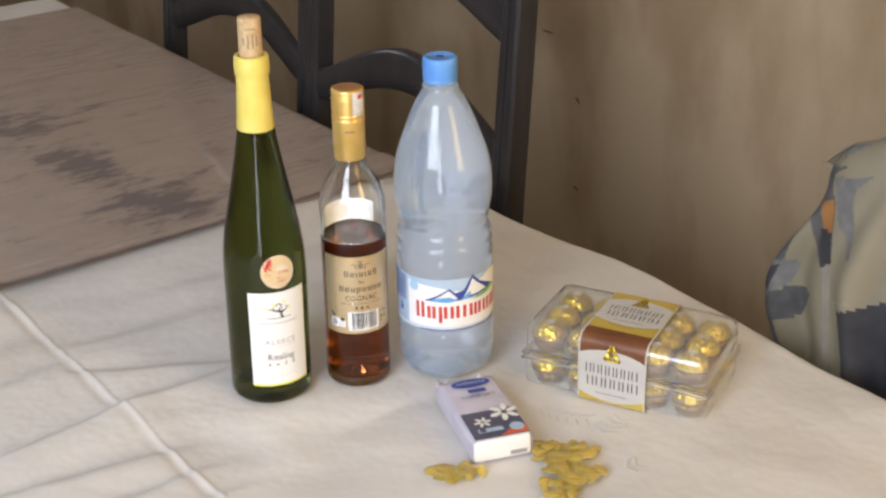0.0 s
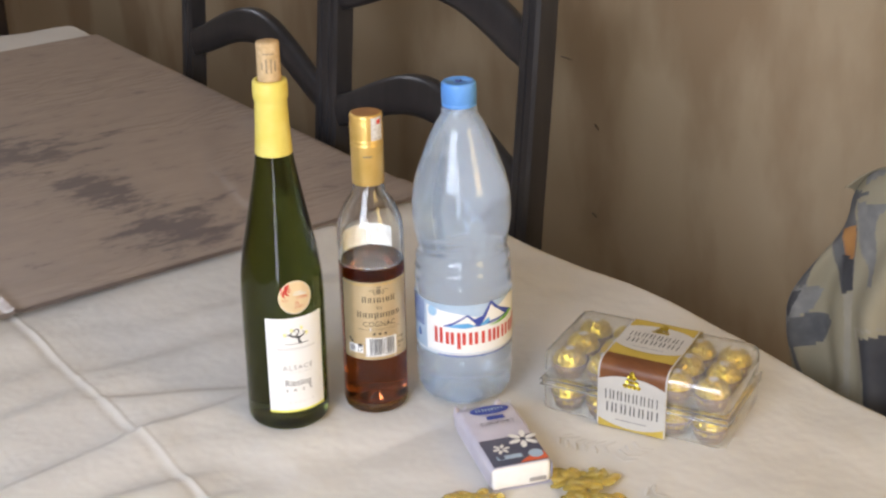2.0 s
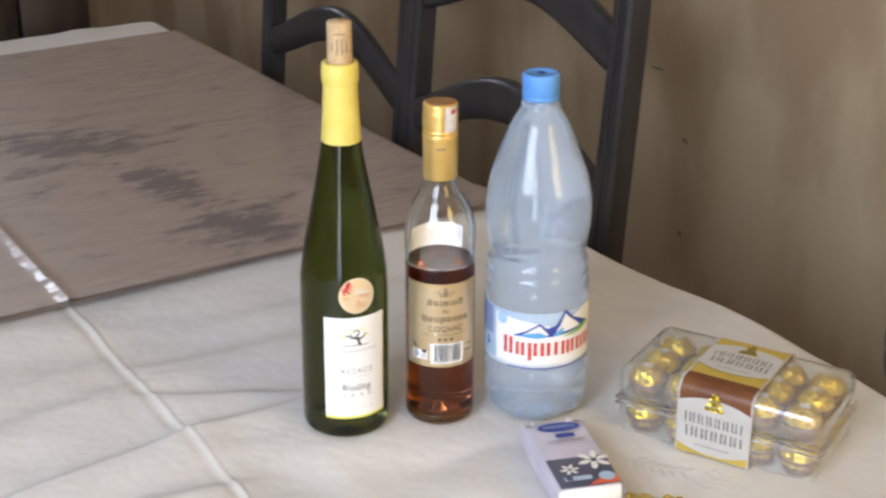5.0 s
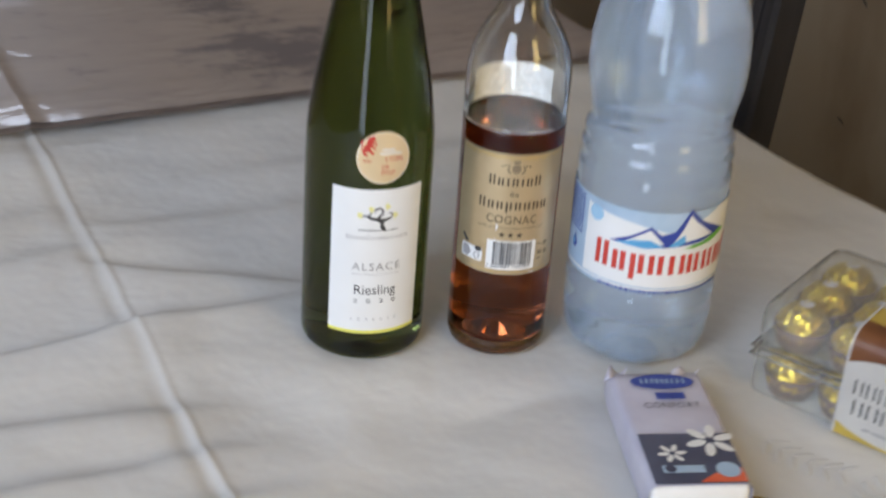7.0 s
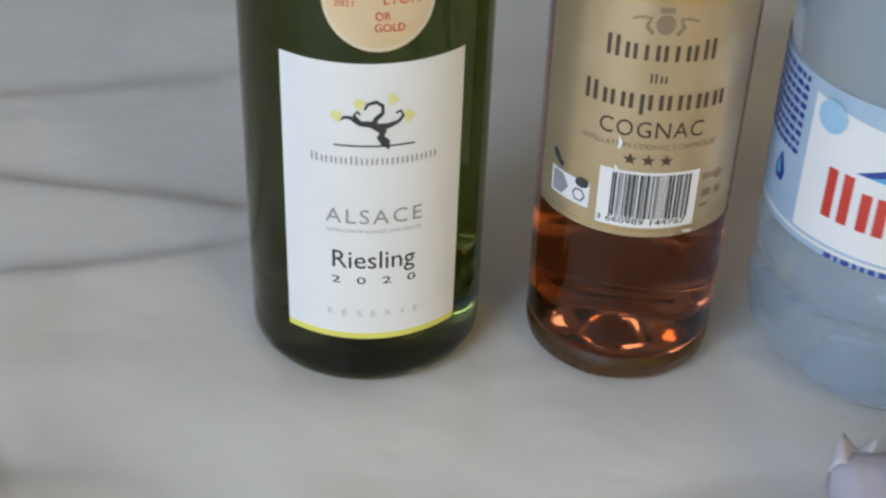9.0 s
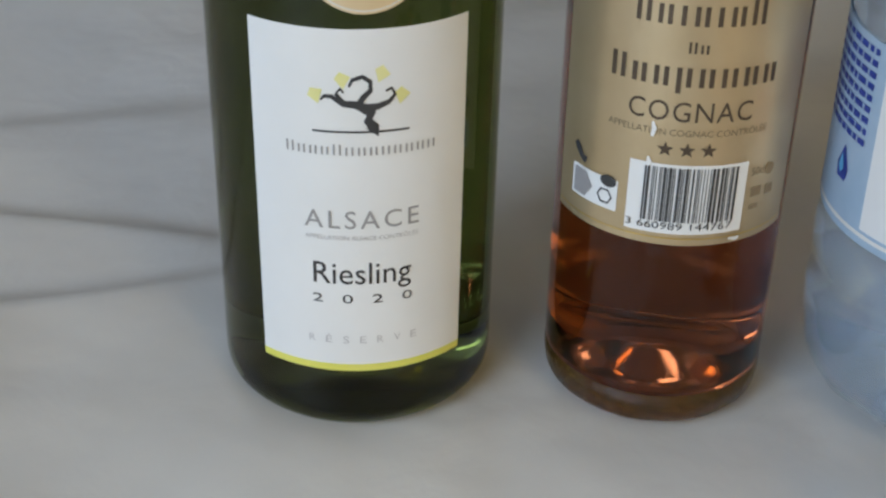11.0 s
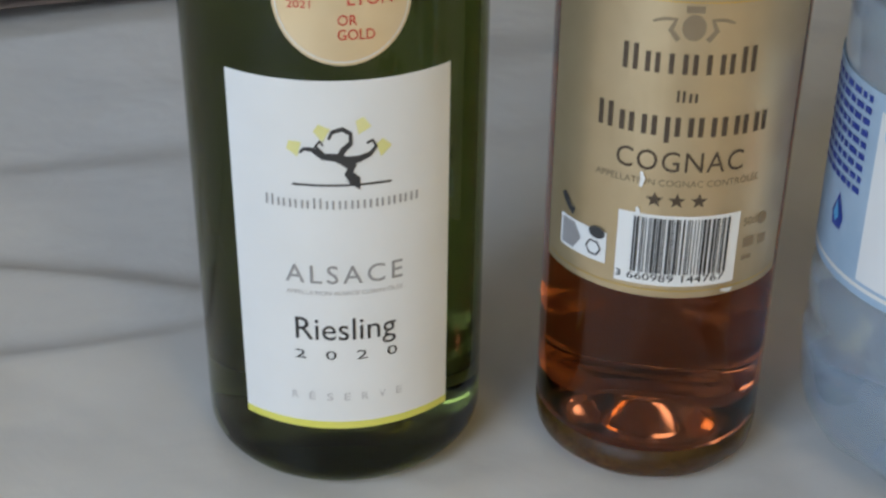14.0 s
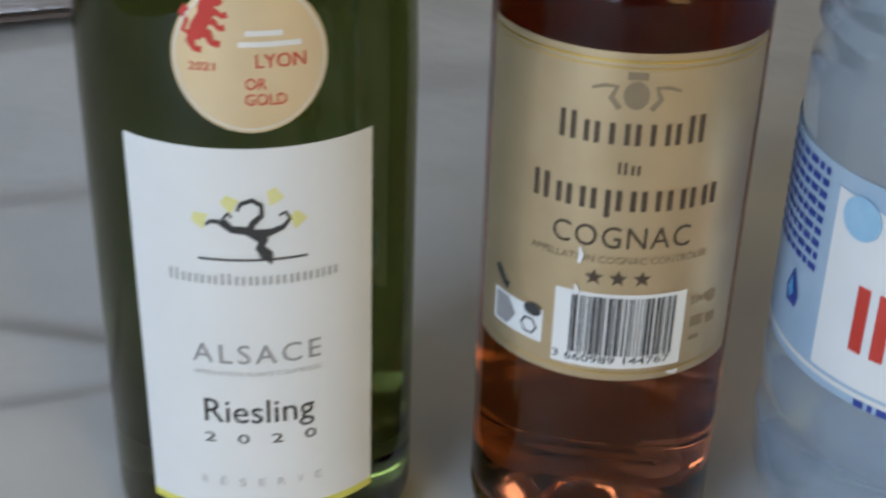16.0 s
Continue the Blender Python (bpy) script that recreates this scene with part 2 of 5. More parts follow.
M_PET = mat("blue_water_plastic", (0.66, 0.80, 1.0), (0.74, 0.87, 1.0), rough=0.13, trans=0.76, ior=1.25, scale=30, bump=0.14, bump_scale=34, coat=0.9)
M_BLUECAP = mat("blue_cap_plastic", (0.10, 0.30, 0.72), (0.13, 0.35, 0.78), rough=0.4, scale=40)
M_NAVY = mat("navy_ink", (0.035, 0.06, 0.30), (0.05, 0.08, 0.36), rough=0.5, scale=80)
M_SKYBLUE = mat("sky_blue_ink", (0.10, 0.36, 0.66), (0.16, 0.44, 0.72), rough=0.5, scale=80)
M_DOT = mat("light_blue_ink", (0.30, 0.52, 0.72), (0.40, 0.62, 0.80), rough=0.5, scale=120)
M_LEAF = mat("leaf_green_ink", (0.16, 0.42, 0.05), (0.22, 0.50, 0.08), rough=0.5, scale=80)
M_PALEBLUE = mat("pale_blue_print", (0.38, 0.51, 0.65), (0.45, 0.57, 0.70), rough=0.5, scale=80)
M_BOX = mat("clear_box_plastic", (0.93, 0.92, 0.88), rough=0.08, trans=0.93, ior=1.32, coat=0.5)
M_CUP = mat("brown_paper_cup", (0.085, 0.042, 0.022), (0.13, 0.07, 0.035), rough=0.6, scale=120)
M_BAND = mat("gold_brown_card", (0.50, 0.36, 0.06), (0.56, 0.41, 0.09), rough=0.35, scale=40)
M_BROWN = mat("brown_card", (0.14, 0.05, 0.02), (0.20, 0.08, 0.03), rough=0.35, scale=40)
M_WHITE = mat("white_card", (0.80, 0.79, 0.76), (0.84, 0.83, 0.80), rough=0.4, scale=40)
# white card, its colour darkened for the shade on the chocolate box
M_CARD = mat("shaded_white_card", (0.52, 0.50, 0.47), (0.57, 0.55, 0.51), rough=0.4, scale=40)
M_TISSUE = mat("tissue_paper", (0.82, 0.81, 0.79), (0.86, 0.85, 0.83), rough=0.9, scale=80, bump=0.3, bump_scale=240)
M_WRAP = mat("lilac_white_wrap", (0.52, 0.50, 0.60), (0.62, 0.60, 0.68), rough=0.28, scale=30, bump=0.2, bump_scale=80)
M_SLATE = mat("slate_blue_print", (0.075, 0.08, 0.125), (0.10, 0.105, 0.16), rough=0.3, scale=50)
M_ORANGE = mat("orange_red_print", (0.72, 0.12, 0.05), (0.78, 0.17, 0.08), rough=0.35, scale=50)
M_AMBER = mat("amber_resin", (1.0, 0.76, 0.15), (1.0, 0.86, 0.36), rough=0.07, trans=0.70, ior=1.45, scale=90)

# ---------------- building helpers ----------------


def mesh_of(bm, name, material, smooth=True):
    me = bpy.data.meshes.new(name)
    bm.normal_update()
    bm.to_mesh(me)
    bm.free()
    if material:
        me.materials.append(material)
    if smooth:
        for p in me.polygons:
            p.use_smooth = True
    return me


def part(name, bm, material, parent, label="", smooth=True, m=None):
    ob = new(name, mesh_of(bm, name, material, smooth))
    ob.parent = parent
    if m is not None:
        ob.matrix_local = m
    if label:
        ob["label"] = label
    return ob


def thing(name, label, category, m=None, group="", kind=""):
    ob = new(name)
    ob.empty_display_size = 0.02
    if m is not None:
        ob.matrix_world = m
    return tagged(ob, label, category, group, kind)


def solid(name, bm, material, label, category, m=None, kind="", smooth=True, group=""):
    ob = new(name, mesh_of(bm, name, material, smooth))
    if m is not None:
        ob.matrix_world = m
    return tagged(ob, label, category, group, kind)


def box(sx, sy, sz, at=(0, 0, 0), bevel=0.0, bm=None, seg=2):
    own = bmesh.new()
    bmesh.ops.create_cube(own, size=1.0)
    bmesh.ops.scale(own, vec=(sx, sy, sz), verts=own.verts)
    if bevel:
        bmesh.ops.bevel(own, geom=own.edges[:] + own.verts[:], offset=bevel, segments=seg, profile=0.5, affect='EDGES')
    bmesh.ops.translate(own, vec=at, verts=own.verts)
    if bm is None:
        return own
    me = bpy.data.meshes.new("tmp")
    own.to_mesh(me)
    own.free()
    bm.from_mesh(me)
    bpy.data.meshes.remove(me)
    return bm


def lathe(profile, seg=64, wobble=None):
    """Revolves (radius, z) pairs; a radius of 0 closes the end."""
    bm = bmesh.new()
    rings = []
    for r, z in profile:
        if r <= 1e-6:
            rings.append([bm.verts.new((0, 0, z))])
        else:
            ring = []
            for i in range(seg):
                a = 2 * math.pi * i / seg
                rr = r if wobble is None else r * wobble(a, z)
                ring.append(bm.verts.new((rr * math.cos(a), rr * math.sin(a), z)))
            rings.append(ring)
    for a, b in zip(rings, rings[1:]):
        for i in range(seg):
            j = (i + 1) % seg
            if len(a) == 1 and len(b) == 1:
                continue
            if len(a) == 1:
                bm.faces.new((a[0], b[j], b[i]))
            elif len(b) == 1:
                bm.faces.new((a[i], a[j], b[0]))
            else:
                bm.faces.new((a[i], a[j], b[j], b[i]))
    bmesh.ops.recalc_face_normals(bm, faces=bm.faces)
    return bm


def smooth_profile(points, step=0.004):
    """A finer profile through the points by monotone-ish Catmull-Rom."""
    out = []
    n = len(points)
    for i in range(n - 1):
        p0, p1, p2, p3 = points[max(i - 1, 0)], points[i], points[i + 1], points[min(i + 2, n - 1)]
        k = max(1, int(math.hypot(p2[0] - p1[0], p2[1] - p1[1]) / step))
        for j in range(k):
            t = j / k
            q = []
            for c in range(2):
                a, b, d, e = p0[c], p1[c], p2[c], p3[c]
                q.append(0.5 * (2 * b + (d - a) * t + (2 * a - 5 * b + 4 * d - e) * t * t + (3 * b - a - 3 * d + e) * t ** 3))
            out.append((max(q[0], 0.0), q[1]))
    out.append(points[-1])
    return out


def radius_at(profile):
    zs = [p[1] for p in profile]
    rs = [p[0] for p in profile]
    return lambda z: float(np.interp(z, zs, rs))


def rect(w, h, at=(0, 0), bm=None):
    bm = bm or bmesh.new()
    x, y = at
    v = [bm.verts.new((x + a * w / 2, y + b * h / 2, 0)) for a, b in ((-1, -1), (1, -1), (1, 1), (-1, 1))]
    bm.faces.new(v)
    return bm


def poly(points, bm=None):
    bm = bm or bmesh.new()
    bm.faces.new([bm.verts.new((x, y, 0)) for x, y in points])
    return bm


def disc(r, at=(0, 0), bm=None, n=40, squash=1.0):
    return poly([(at[0] + r * math.cos(2 * math.pi * i / n), at[1] + r * squash * math.sin(2 * math.pi * i / n)) for i in range(n)], bm)


def ring_flat(r0, r1, at=(0, 0), bm=None, n=48):
    bm = bm or bmesh.new()
    a = [[bm.verts.new((at[0] + r * math.cos(2 * math.pi * i / n), at[1] + r * math.sin(2 * math.pi * i / n), 0)) for i in range(n)] for r in (r0, r1)]
    for i in range(n):
        j = (i + 1) % n
        bm.faces.new((a[0][i], a[1][i], a[1][j], a[0][j]))
    return bm


def stroke(points, widths, bm=None):
    """A flat ribbon along points, of changing width."""
    bm = bm or bmesh.new()
    rows = []
    n = len(points)
    for i, (x, y) in enumerate(points):
        a, b = points[max(i - 1, 0)], points[min(i + 1, n - 1)]
        dx, dy = b[0] - a[0], b[1] - a[1]
        d = math.hypot(dx, dy) or 1
        w = widths if isinstance(widths, float) else widths[i]
        rows.append((bm.verts.new((x - dy / d * w / 2, y + dx / d * w / 2, 0)), bm.verts.new((x + dy / d * w / 2, y - dx / d * w / 2, 0))))
    for (a, b), (c, d) in zip(rows, rows[1:]):
        bm.faces.new((a, b, d, c))
    return bm


def star(r, at, bm=None):
    return poly([(at[0] + (r if i % 2 == 0 else r * 0.42) * math.sin(math.pi * i / 5), at[1] + (r if i % 2 == 0 else r * 0.42) * math.cos(math.pi * i / 5)) for i in range(10)], bm)


def words(text, width, height, at=(0, 0), bm=None, spacing=1.0):
    """Flat letters of the built-in font, fitted into width x height (height: of the capitals)."""
    c = bpy.data.curves.new("letters", 'FONT')
    c.body, c.size, c.space_character, c.resolution_u = text, 1.0, spacing, 3
    c.align_x = 'CENTER'
    ob = bpy.data.objects.new("letters", c)
    scene.collection.objects.link(ob)
    bpy.context.view_layer.update()
    me = bpy.data.meshes.new_from_object(ob.evaluated_get(bpy.context.evaluated_depsgraph_get()))
    co = np.array([v.co for v in me.vertices])
    lo, hi = co.min(0), co.max(0)
    sx = width / (hi[0] - lo[0])
    sy = height / 0.70
    for v in me.vertices:
        v.co = (at[0] + (v.co.x - (lo[0] + hi[0]) / 2) * sx, at[1] + v.co.y * sy, 0)
    bm = bm or bmesh.new()
    bm.from_mesh(me)
    bpy.data.objects.remove(ob)
    bpy.data.curves.remove(c)
    bpy.data.meshes.remove(me)
    return bm


def bars(shapes, width, height, at=(0, 0), bm=None, gap=0.22):
    """A row of plain blocks in place of lettering: (relative width, foot, head) each."""
    bm = bm or bmesh.new()
    total = sum(s[0] for s in shapes) + gap * (len(shapes) - 1)
    x = at[0] - width / 2
    for w, lo, hi in shapes:
        ww = w / total * width
        rect(ww, (hi - lo) * height, (x + ww / 2, at[1] + (lo + hi) / 2 * height), bm)
        x += ww + gap / total * width
    return bm


def blocks(pattern, width, height, at=(0, 0), pen=0.16, gap=0.28, slant=0.0):
    """Plain shapes in place of a brand's lettering, one mesh a letter: upright bars, by ones, twos and threes."""
    wide = {"o": 0.85, "l": pen * 1.4, "n": 0.8, "m": 1.3, "S": 0.85, "T": 0.4, "p": 0.8}
    total = sum(wide[c] for c in pattern) + gap * (len(pattern) - 1)
    k = width / total
    x = at[0] - width / 2
    made = []
    for c in pattern:
        w = wide[c] * k
        lo, hi = (-0.35 if c == "p" else 0.0), (1.3 if c in "ST" else 1.0)
        y0, y1 = at[1] + lo * height, at[1] + hi * height
        p = pen * k
        bm = bmesh.new()
        count = {"l": 1, "T": 1, "m": 3}.get(c, 2)
        for i in range(count):
            xc = x + w / 2 if count == 1 else x + p / 2 + (w - p) * i / (count - 1)
            foot = y0 if (c != "p" or i == 0) else at[1]
            rect(p, y1 - foot, (xc, (foot + y1) / 2), bm)
        made.append(bm)
        x += w + gap * k
    return made


def cut_columns(bm, step):
    xs = [v.co.x for v in bm.verts]
    x = math.floor(min(xs) / step) * step + step
    while x < max(xs):
        bmesh.ops.bisect_plane(bm, geom=bm.verts[:] + bm.edges[:] + bm.faces[:], plane_co=(x, 0, 0), plane_no=(1, 0, 0))
        x += step
    return bm


def cut_rows(bm, step):
    ys = [v.co.y for v in bm.verts]
    y = math.floor(min(ys) / step) * step + step
    while y < max(ys):
        bmesh.ops.bisect_plane(bm, geom=bm.verts[:] + bm.edges[:] + bm.faces[:], plane_co=(0, y, 0), plane_no=(0, 1, 0))
        y += step
    return bm


def wrap(bm, ref, radius, az, off, step=0.003, rows=0.0):
    """Bends flat print (x: arc, y: height) round the z axis; az in degrees from -y towards +x."""
    cut_columns(bm, step)
    if rows:
        cut_rows(bm, rows)
    for v in bm.verts:
        a = radians(az) + v.co.x / ref
        r = radius(v.co.y) + off
        v.co = (r * math.sin(a), -r * math.cos(a), v.co.y)
    return bm


def tube(points, radius, bm=None, seg=8):
    """A round rod along points, closed at its ends."""
    bm = bm or bmesh.new()
    pts = [Vector(p) for p in points]
    rings = []
    for i, p in enumerate(pts):
        d = (pts[min(i + 1, len(pts) - 1)] - pts[max(i - 1, 0)]).normalized()
        a = d.orthogonal().normalized()
        b = d.cross(a)
        r = radius if isinstance(radius, float) else radius[i]
        rings.append([bm.verts.new(p + r * (math.cos(2 * math.pi * k / seg) * a + math.sin(2 * math.pi * k / seg) * b)) for k in range(seg)])
    for a, b in zip(rings, rings[1:]):
        for k in range(seg):
            bm.faces.new((a[k], a[(k + 1) % seg], b[(k + 1) % seg], b[k]))
    bm.faces.new(rings[0])
    bm.faces.new(rings[-1])
    bmesh.ops.recalc_face_normals(bm, faces=bm.faces)
    return bm


def smoothstep(a, b, x):
    t = min(max((x - a) / (b - a), 0), 1)
    return t * t * (3 - 2 * t)


# ---------------- the room ----------------
FLOOR = -0.76
CEIL = 1.90
U0, U1, W0, W1, TH = -1.45, 0.78, -2.2, 3.4, 0.16


def setting(name, bm, material, label, category="wall", m=None):
    return solid(name, bm, material, label, category, m or table_pose(0, 0), "structure", smooth=False)


def wall_with_openings(length, openings, height=CEIL - FLOOR):
    """A wall along x, from x=0 to length, thick in y; openings (x0, x1, z0, z1) from the floor."""
    bm = bmesh.new()
    xs = sorted({0, length, *[o[0] for o in openings], *[o[1] for o in openings]})
    for a, b in zip(xs, xs[1:]):
        gaps = [(o[2], o[3]) for o in openings if o[0] <= a + 1e-6 and o[1] >= b - 1e-6]
        z = 0
        for lo, hi in sorted(gaps) + [(height, height)]:
            if lo > z + 1e-6:
                box(b - a, TH, lo - z, ((a + b) / 2, 0, (z + lo) / 2), bm=bm)
            z = hi
    bmesh.ops.remove_doubles(bm, verts=bm.verts, dist=1e-5)
    return bm


setting("floor", box(U1 - U0 + 1, W1 - W0 + 1, 0.1, ((U0 + U1) / 2, (W0 + W1) / 2, FLOOR - 0.05)), M_FLOOR, "grey worn concrete floor of the room", "floor")
setting("ceiling", box(U1 - U0 + 1, W1 - W0 + 1, 0.1, ((U0 + U1) / 2, (W0 + W1) / 2, CEIL + 0.05)), M_CEIL, "plain off-white painted ceiling", "ceiling")
setting("wall_east", box(TH, W1 - W0, CEIL - FLOOR, (U1 + TH / 2, (W0 + W1) / 2, (CEIL + FLOOR) / 2)), M_WALL, "stained beige plaster wall behind the dining chairs")
setting("wall_west", wall_with_openings(W1 - W0, [(0.30, 0.69, 0.0, 1.84), (0.92, 1.80, 1.02, 2.22)]), M_WALL2, "brown plaster wall with a door and a window opening", "wall",
        table_pose(U0 - TH / 2 + 0.002, W0, FLOOR, 90))
setting("wall_south", wall_with_openings(U1 - U0, [(1.54, 2.16, 0.92, 2.36)]), M_WALL2, "brown plaster wall with a window opening", "wall",
        table_pose(U0, W0 - TH / 2 + 0.002, FLOOR))
setting("wall_north", wall_with_openings(U1 - U0, [(1.04, 1.86, 2.16, 2.57)]), M_WALL2, "brown plaster wall with one window opening", "wall",
        table_pose(U0, W1 + TH / 2 - 0.002, FLOOR))


def spot(at_w, at_z, sx, sz):
    bm = bmesh.new()
    bmesh.ops.create_icosphere(bm, subdivisions=2, radius=1)
    bmesh.ops.scale(bm, vec=(0.0015, sx, sz), verts=bm.verts)
    for v in bm.verts:
        v.co *= 1 + 0.5 * noise.noise(v.co * 300)
    return bm


def spots():
    home = bpy.data.objects["wall_east"]
    for w, z, sx, sz, rot in ((0.43, 0.0, 0.006, 0.002, 35), (0.50, 0.09, 0.014, 0.0012, 0), (0.43, -0.14, 0.006, 0.0016, 20)):
        part("chip", spot(w, z, sx, sz), M_SEPIA, home, "small dark chip in the plaster", m=Matrix.Translation((U1 - 0.0005, w, z)) @ Matrix.Rotation(radians(rot), 4, 'X'))


spots()

# ---------------- table, cloth and film ----------------
TU0, TU1, TV0, TV1 = -0.66, 0.437, -0.62, 1.56
CREASE = -0.129


def make_table():
    t = thing("dining_table", "long wooden dining table under a white cloth", "table", table_pose(0, 0, FLOOR))
    h = -FLOOR
    part("tabletop", box(TU1 - TU0 - 0.01, TV1 - TV0 - 0.01, 0.03, ((TU0 + TU1) / 2, (TV0 + TV1) / 2, h - 0.036), 0.004), M_TABLE, t)
    for u in (TU0 + 0.07, TU1 - 0.07):
        for w in (TV0 + 0.07, TV1 - 0.07):
            part("leg", box(0.06, 0.06, h - 0.04, (u, w, (h - 0.04) / 2), 0.006), M_TABLE, t)
    for u in (TU0 + 0.07, TU1 - 0.07):
        part("apron", box(0.022, TV1 - TV0 - 0.2, 0.09, (u, (TV0 + TV1) / 2, h - 0.084), 0.003), M_TABLE, t)


make_table()

CALM = [(0.0, 0.0, 0.07), (0.083, -0.013, 0.07), (0.169, -0.03, 0.08), (0.14, -0.165, 0.09), (0.33, -0.12, 0.15)]


# soft pressed folds: u0, w0, u1, w1, height
FOLDS = [(-0.125, 0.052, 0.005, 0.041, 0.0027), (-0.300, 0.031, -0.134, 0.052, 0.0026), (-0.125, 0.138, -0.005, 0.058, 0.0018), (-0.120, 0.202, 0.030, 0.171, 0.0014),
         (-0.300, -0.016, -0.130, -0.043, 0.0018), (-0.320, -0.090, -0.128, -0.087, 0.0024), (-0.125, 0.004, -0.040, -0.012, 0.0009), (-0.320, 0.150, -0.140, 0.170, 0.0014),
         (-0.320, 0.208, -0.149, 0.235, 0.0012), (-0.340, -0.145, -0.110, -0.130, 0.0016), (0.020, 0.250, 0.300, 0.215, 0.0012), (0.120, 0.150, 0.330, 0.120, 0.0010)]


def cloth_height(x, y, u, w):
    """Relief of the cloth in metres: shallow wrinkles, pressed folds and one ironed crease."""
    calm = 1.0
    for cx, cy, r in CALM:
        calm = min(calm, smoothstep(r * 0.55, r * 1.4, math.hypot(x - cx, y - cy)))
    left = 0.55 + 0.45 * smoothstep(0.12, -0.10, u)
    n1 = noise.noise(Vector((u * 3.0 + 5, w * 10.0 - u * 4.0, 1.3)))
    n2 = noise.noise(Vector((u * 9.0, w * 24.0 + u * 6, 4.1)))
    z = (-0.0060 + 0.0060 * n1 + 0.0017 * n2) * calm * left + 0.0030 * smoothstep(0.0, 0.15, u) * calm * noise.noise(Vector((u * 16, w * 13, 8.8)))
    if -0.4 < u < 0.36 and -0.25 < w < 0.32:
        for u0, w0, u1, w1, h in FOLDS:
            t = (u - u0) / (u1 - u0)
            if -0.3 < t < 1.3:
                d = w - (w0 + (w1 - w0) * t) - 0.004 * noise.noise(Vector((u * 14, h * 900, 0)))
                if -0.11 < d < 0.05:
                    ends = smoothstep(-0.3, 0.15, t) * smoothstep(1.3, 0.85, t)
                    k = math.exp(-(d / ((0.010 if h > 0.0015 else 0.017) if d > 0 else 0.046)) ** 2)
                    z += 3.1 * h * k * ends * (0.45 + 0.55 * calm)
    top = 0.0080 + 0.0100 * calm
    z = top * math.tanh(z / top) if z > 0 else z
    bend = 0.003 * noise.noise(Vector((w * 6, 2.2, 0))) + 0.0012 * noise.noise(Vector((w * 30, 3.1, 0)))
    d = u - CREASE - bend
    if abs(d) < 0.05:
        k = 0.0013 + 0.0008 * noise.noise(Vector((w * 16, 6.6, 0)))
        z += k * (math.exp(-((d - 0.0026) / 0.0026) ** 2) - math.exp(-((d + 0.0040) / 0.0055) ** 2))
    return z


def hang(s, lo, hi, r=0.016):
    """Arc length s beyond an edge to (position, drop)."""
    if lo + r <= s <= hi - r:
        return s, 0.0
    side, e = (1, s - (hi - r)) if s > hi - r else (-1, (lo + r) - s)
    base = hi - r if side > 0 else lo + r
    q = r * math.pi / 2
    if e < q:
        a = e / r
        return base + side * r * math.sin(a), r * (1 - math.cos(a))
    return base + side * (r + 0.05 * (e - q)), r + (e - q)


def steps(lo, hi, fine_lo, fine_hi, fine, coarse, tight=False):
    """Grid lines from lo to hi, closer together between fine_lo and fine_hi."""
    out, x = [], lo
    while x < hi - 1e-6:
        out.append(x)
        x += (0.0014 if abs(x - CREASE) < 0.018 and tight else fine) if fine_lo <= x < fine_hi else coarse
    return out + [hi]


def cloth_sheet(u0, u1, w0, w1, lift, relief, fine=0.004, coarse=0.011):
    bm = bmesh.new()
    us, ws = steps(u0, u1, -0.42, 0.50, fine, coarse, True), steps(w0, w1, -0.42, 0.45, fine, coarse)
    grid = []
    for s in us:
        row = []
        for t in ws:
            u, du = hang(s, TU0, TU1)
            w, dw = hang(t, TV0, TV1)
            wave = 0.0
            if du > 0.02:
                wave = 0.012 * min(1, (du - 0.02) / 0.1) * math.sin(t * 24 + 2 * noise.noise(Vector((t * 3, 0, 7))))
            if dw > 0.02:
                w += 0.012 * min(1, (dw - 0.02) / 0.1) * math.sin(s * 22)
            edge = (0.003 + 0.002 * noise.noise(Vector((w * 5.0, 9.1, 0))) + 0.019 * math.exp(-((w + 0.06) / 0.17) ** 2)) * smoothstep(TU1 - 0.10, TU1 - 0.01, s)
            p = tw(u, w)
            row.append(bm.verts.new((u + wave + edge, w, -du - dw + lift + relief(p.x, p.y, u, w))))
        grid.append(row)
    for a, b in zip(grid, grid[1:]):
        for j in range(len(ws) - 1):
            bm.faces.new((a[j], b[j], b[j + 1], a[j + 1]))
    return bm


cloth = thing("tablecloth", "creased white cotton tablecloth over the dining table", "tablecloth", table_pose(0, 0))
part("cloth_sheet", cloth_sheet(TU0 - 0.24, TU1 + 0.26, TV0 - 0.2, TV1 + 0.2, -0.0004, cloth_height), M_CLOTH, cloth)


def stitched_leaf(size):
    """One raised satin-stitch leaf."""
    lf = bmesh.new()
    bmesh.ops.create_icosphere(lf, subdivisions=2, radius=1)
    bmesh.ops.scale(lf, vec=(size, size * 0.26, 0.00022), verts=lf.verts)
    return mesh_of(lf, "stitched_leaf", M_CLOTH)


LEAF = stitched_leaf(0.0066)


def leaf_sprig(at_u, at_w, turn, n, bend):
    for k in range(n):
        for side in (-1, 1):
            a = radians(turn + bend * k)
            d = 0.0085 * k
            ob = new("stitched_leaf", LEAF)
            ob.parent = cloth
            ob.matrix_local = pose(at_u + d * math.cos(a) - side * 0.0055 * math.sin(a), at_w + d * math.sin(a) + side * 0.0055 * math.cos(a), 0, 0, 0,
                                   turn + bend * k + side * 55)


def to_table(x, y):
    return CT * x + ST * y, -ST * x + CT * y


for x, y, turn, n, bend in ((0.212, -0.150, -80, 6, 4), (0.245, -0.205, 30, 4, -6), (0.236, -0.262, -20, 2, 8)):
    u, w = to_table(x, y)
    leaf_sprig(u, w, turn, n, bend)


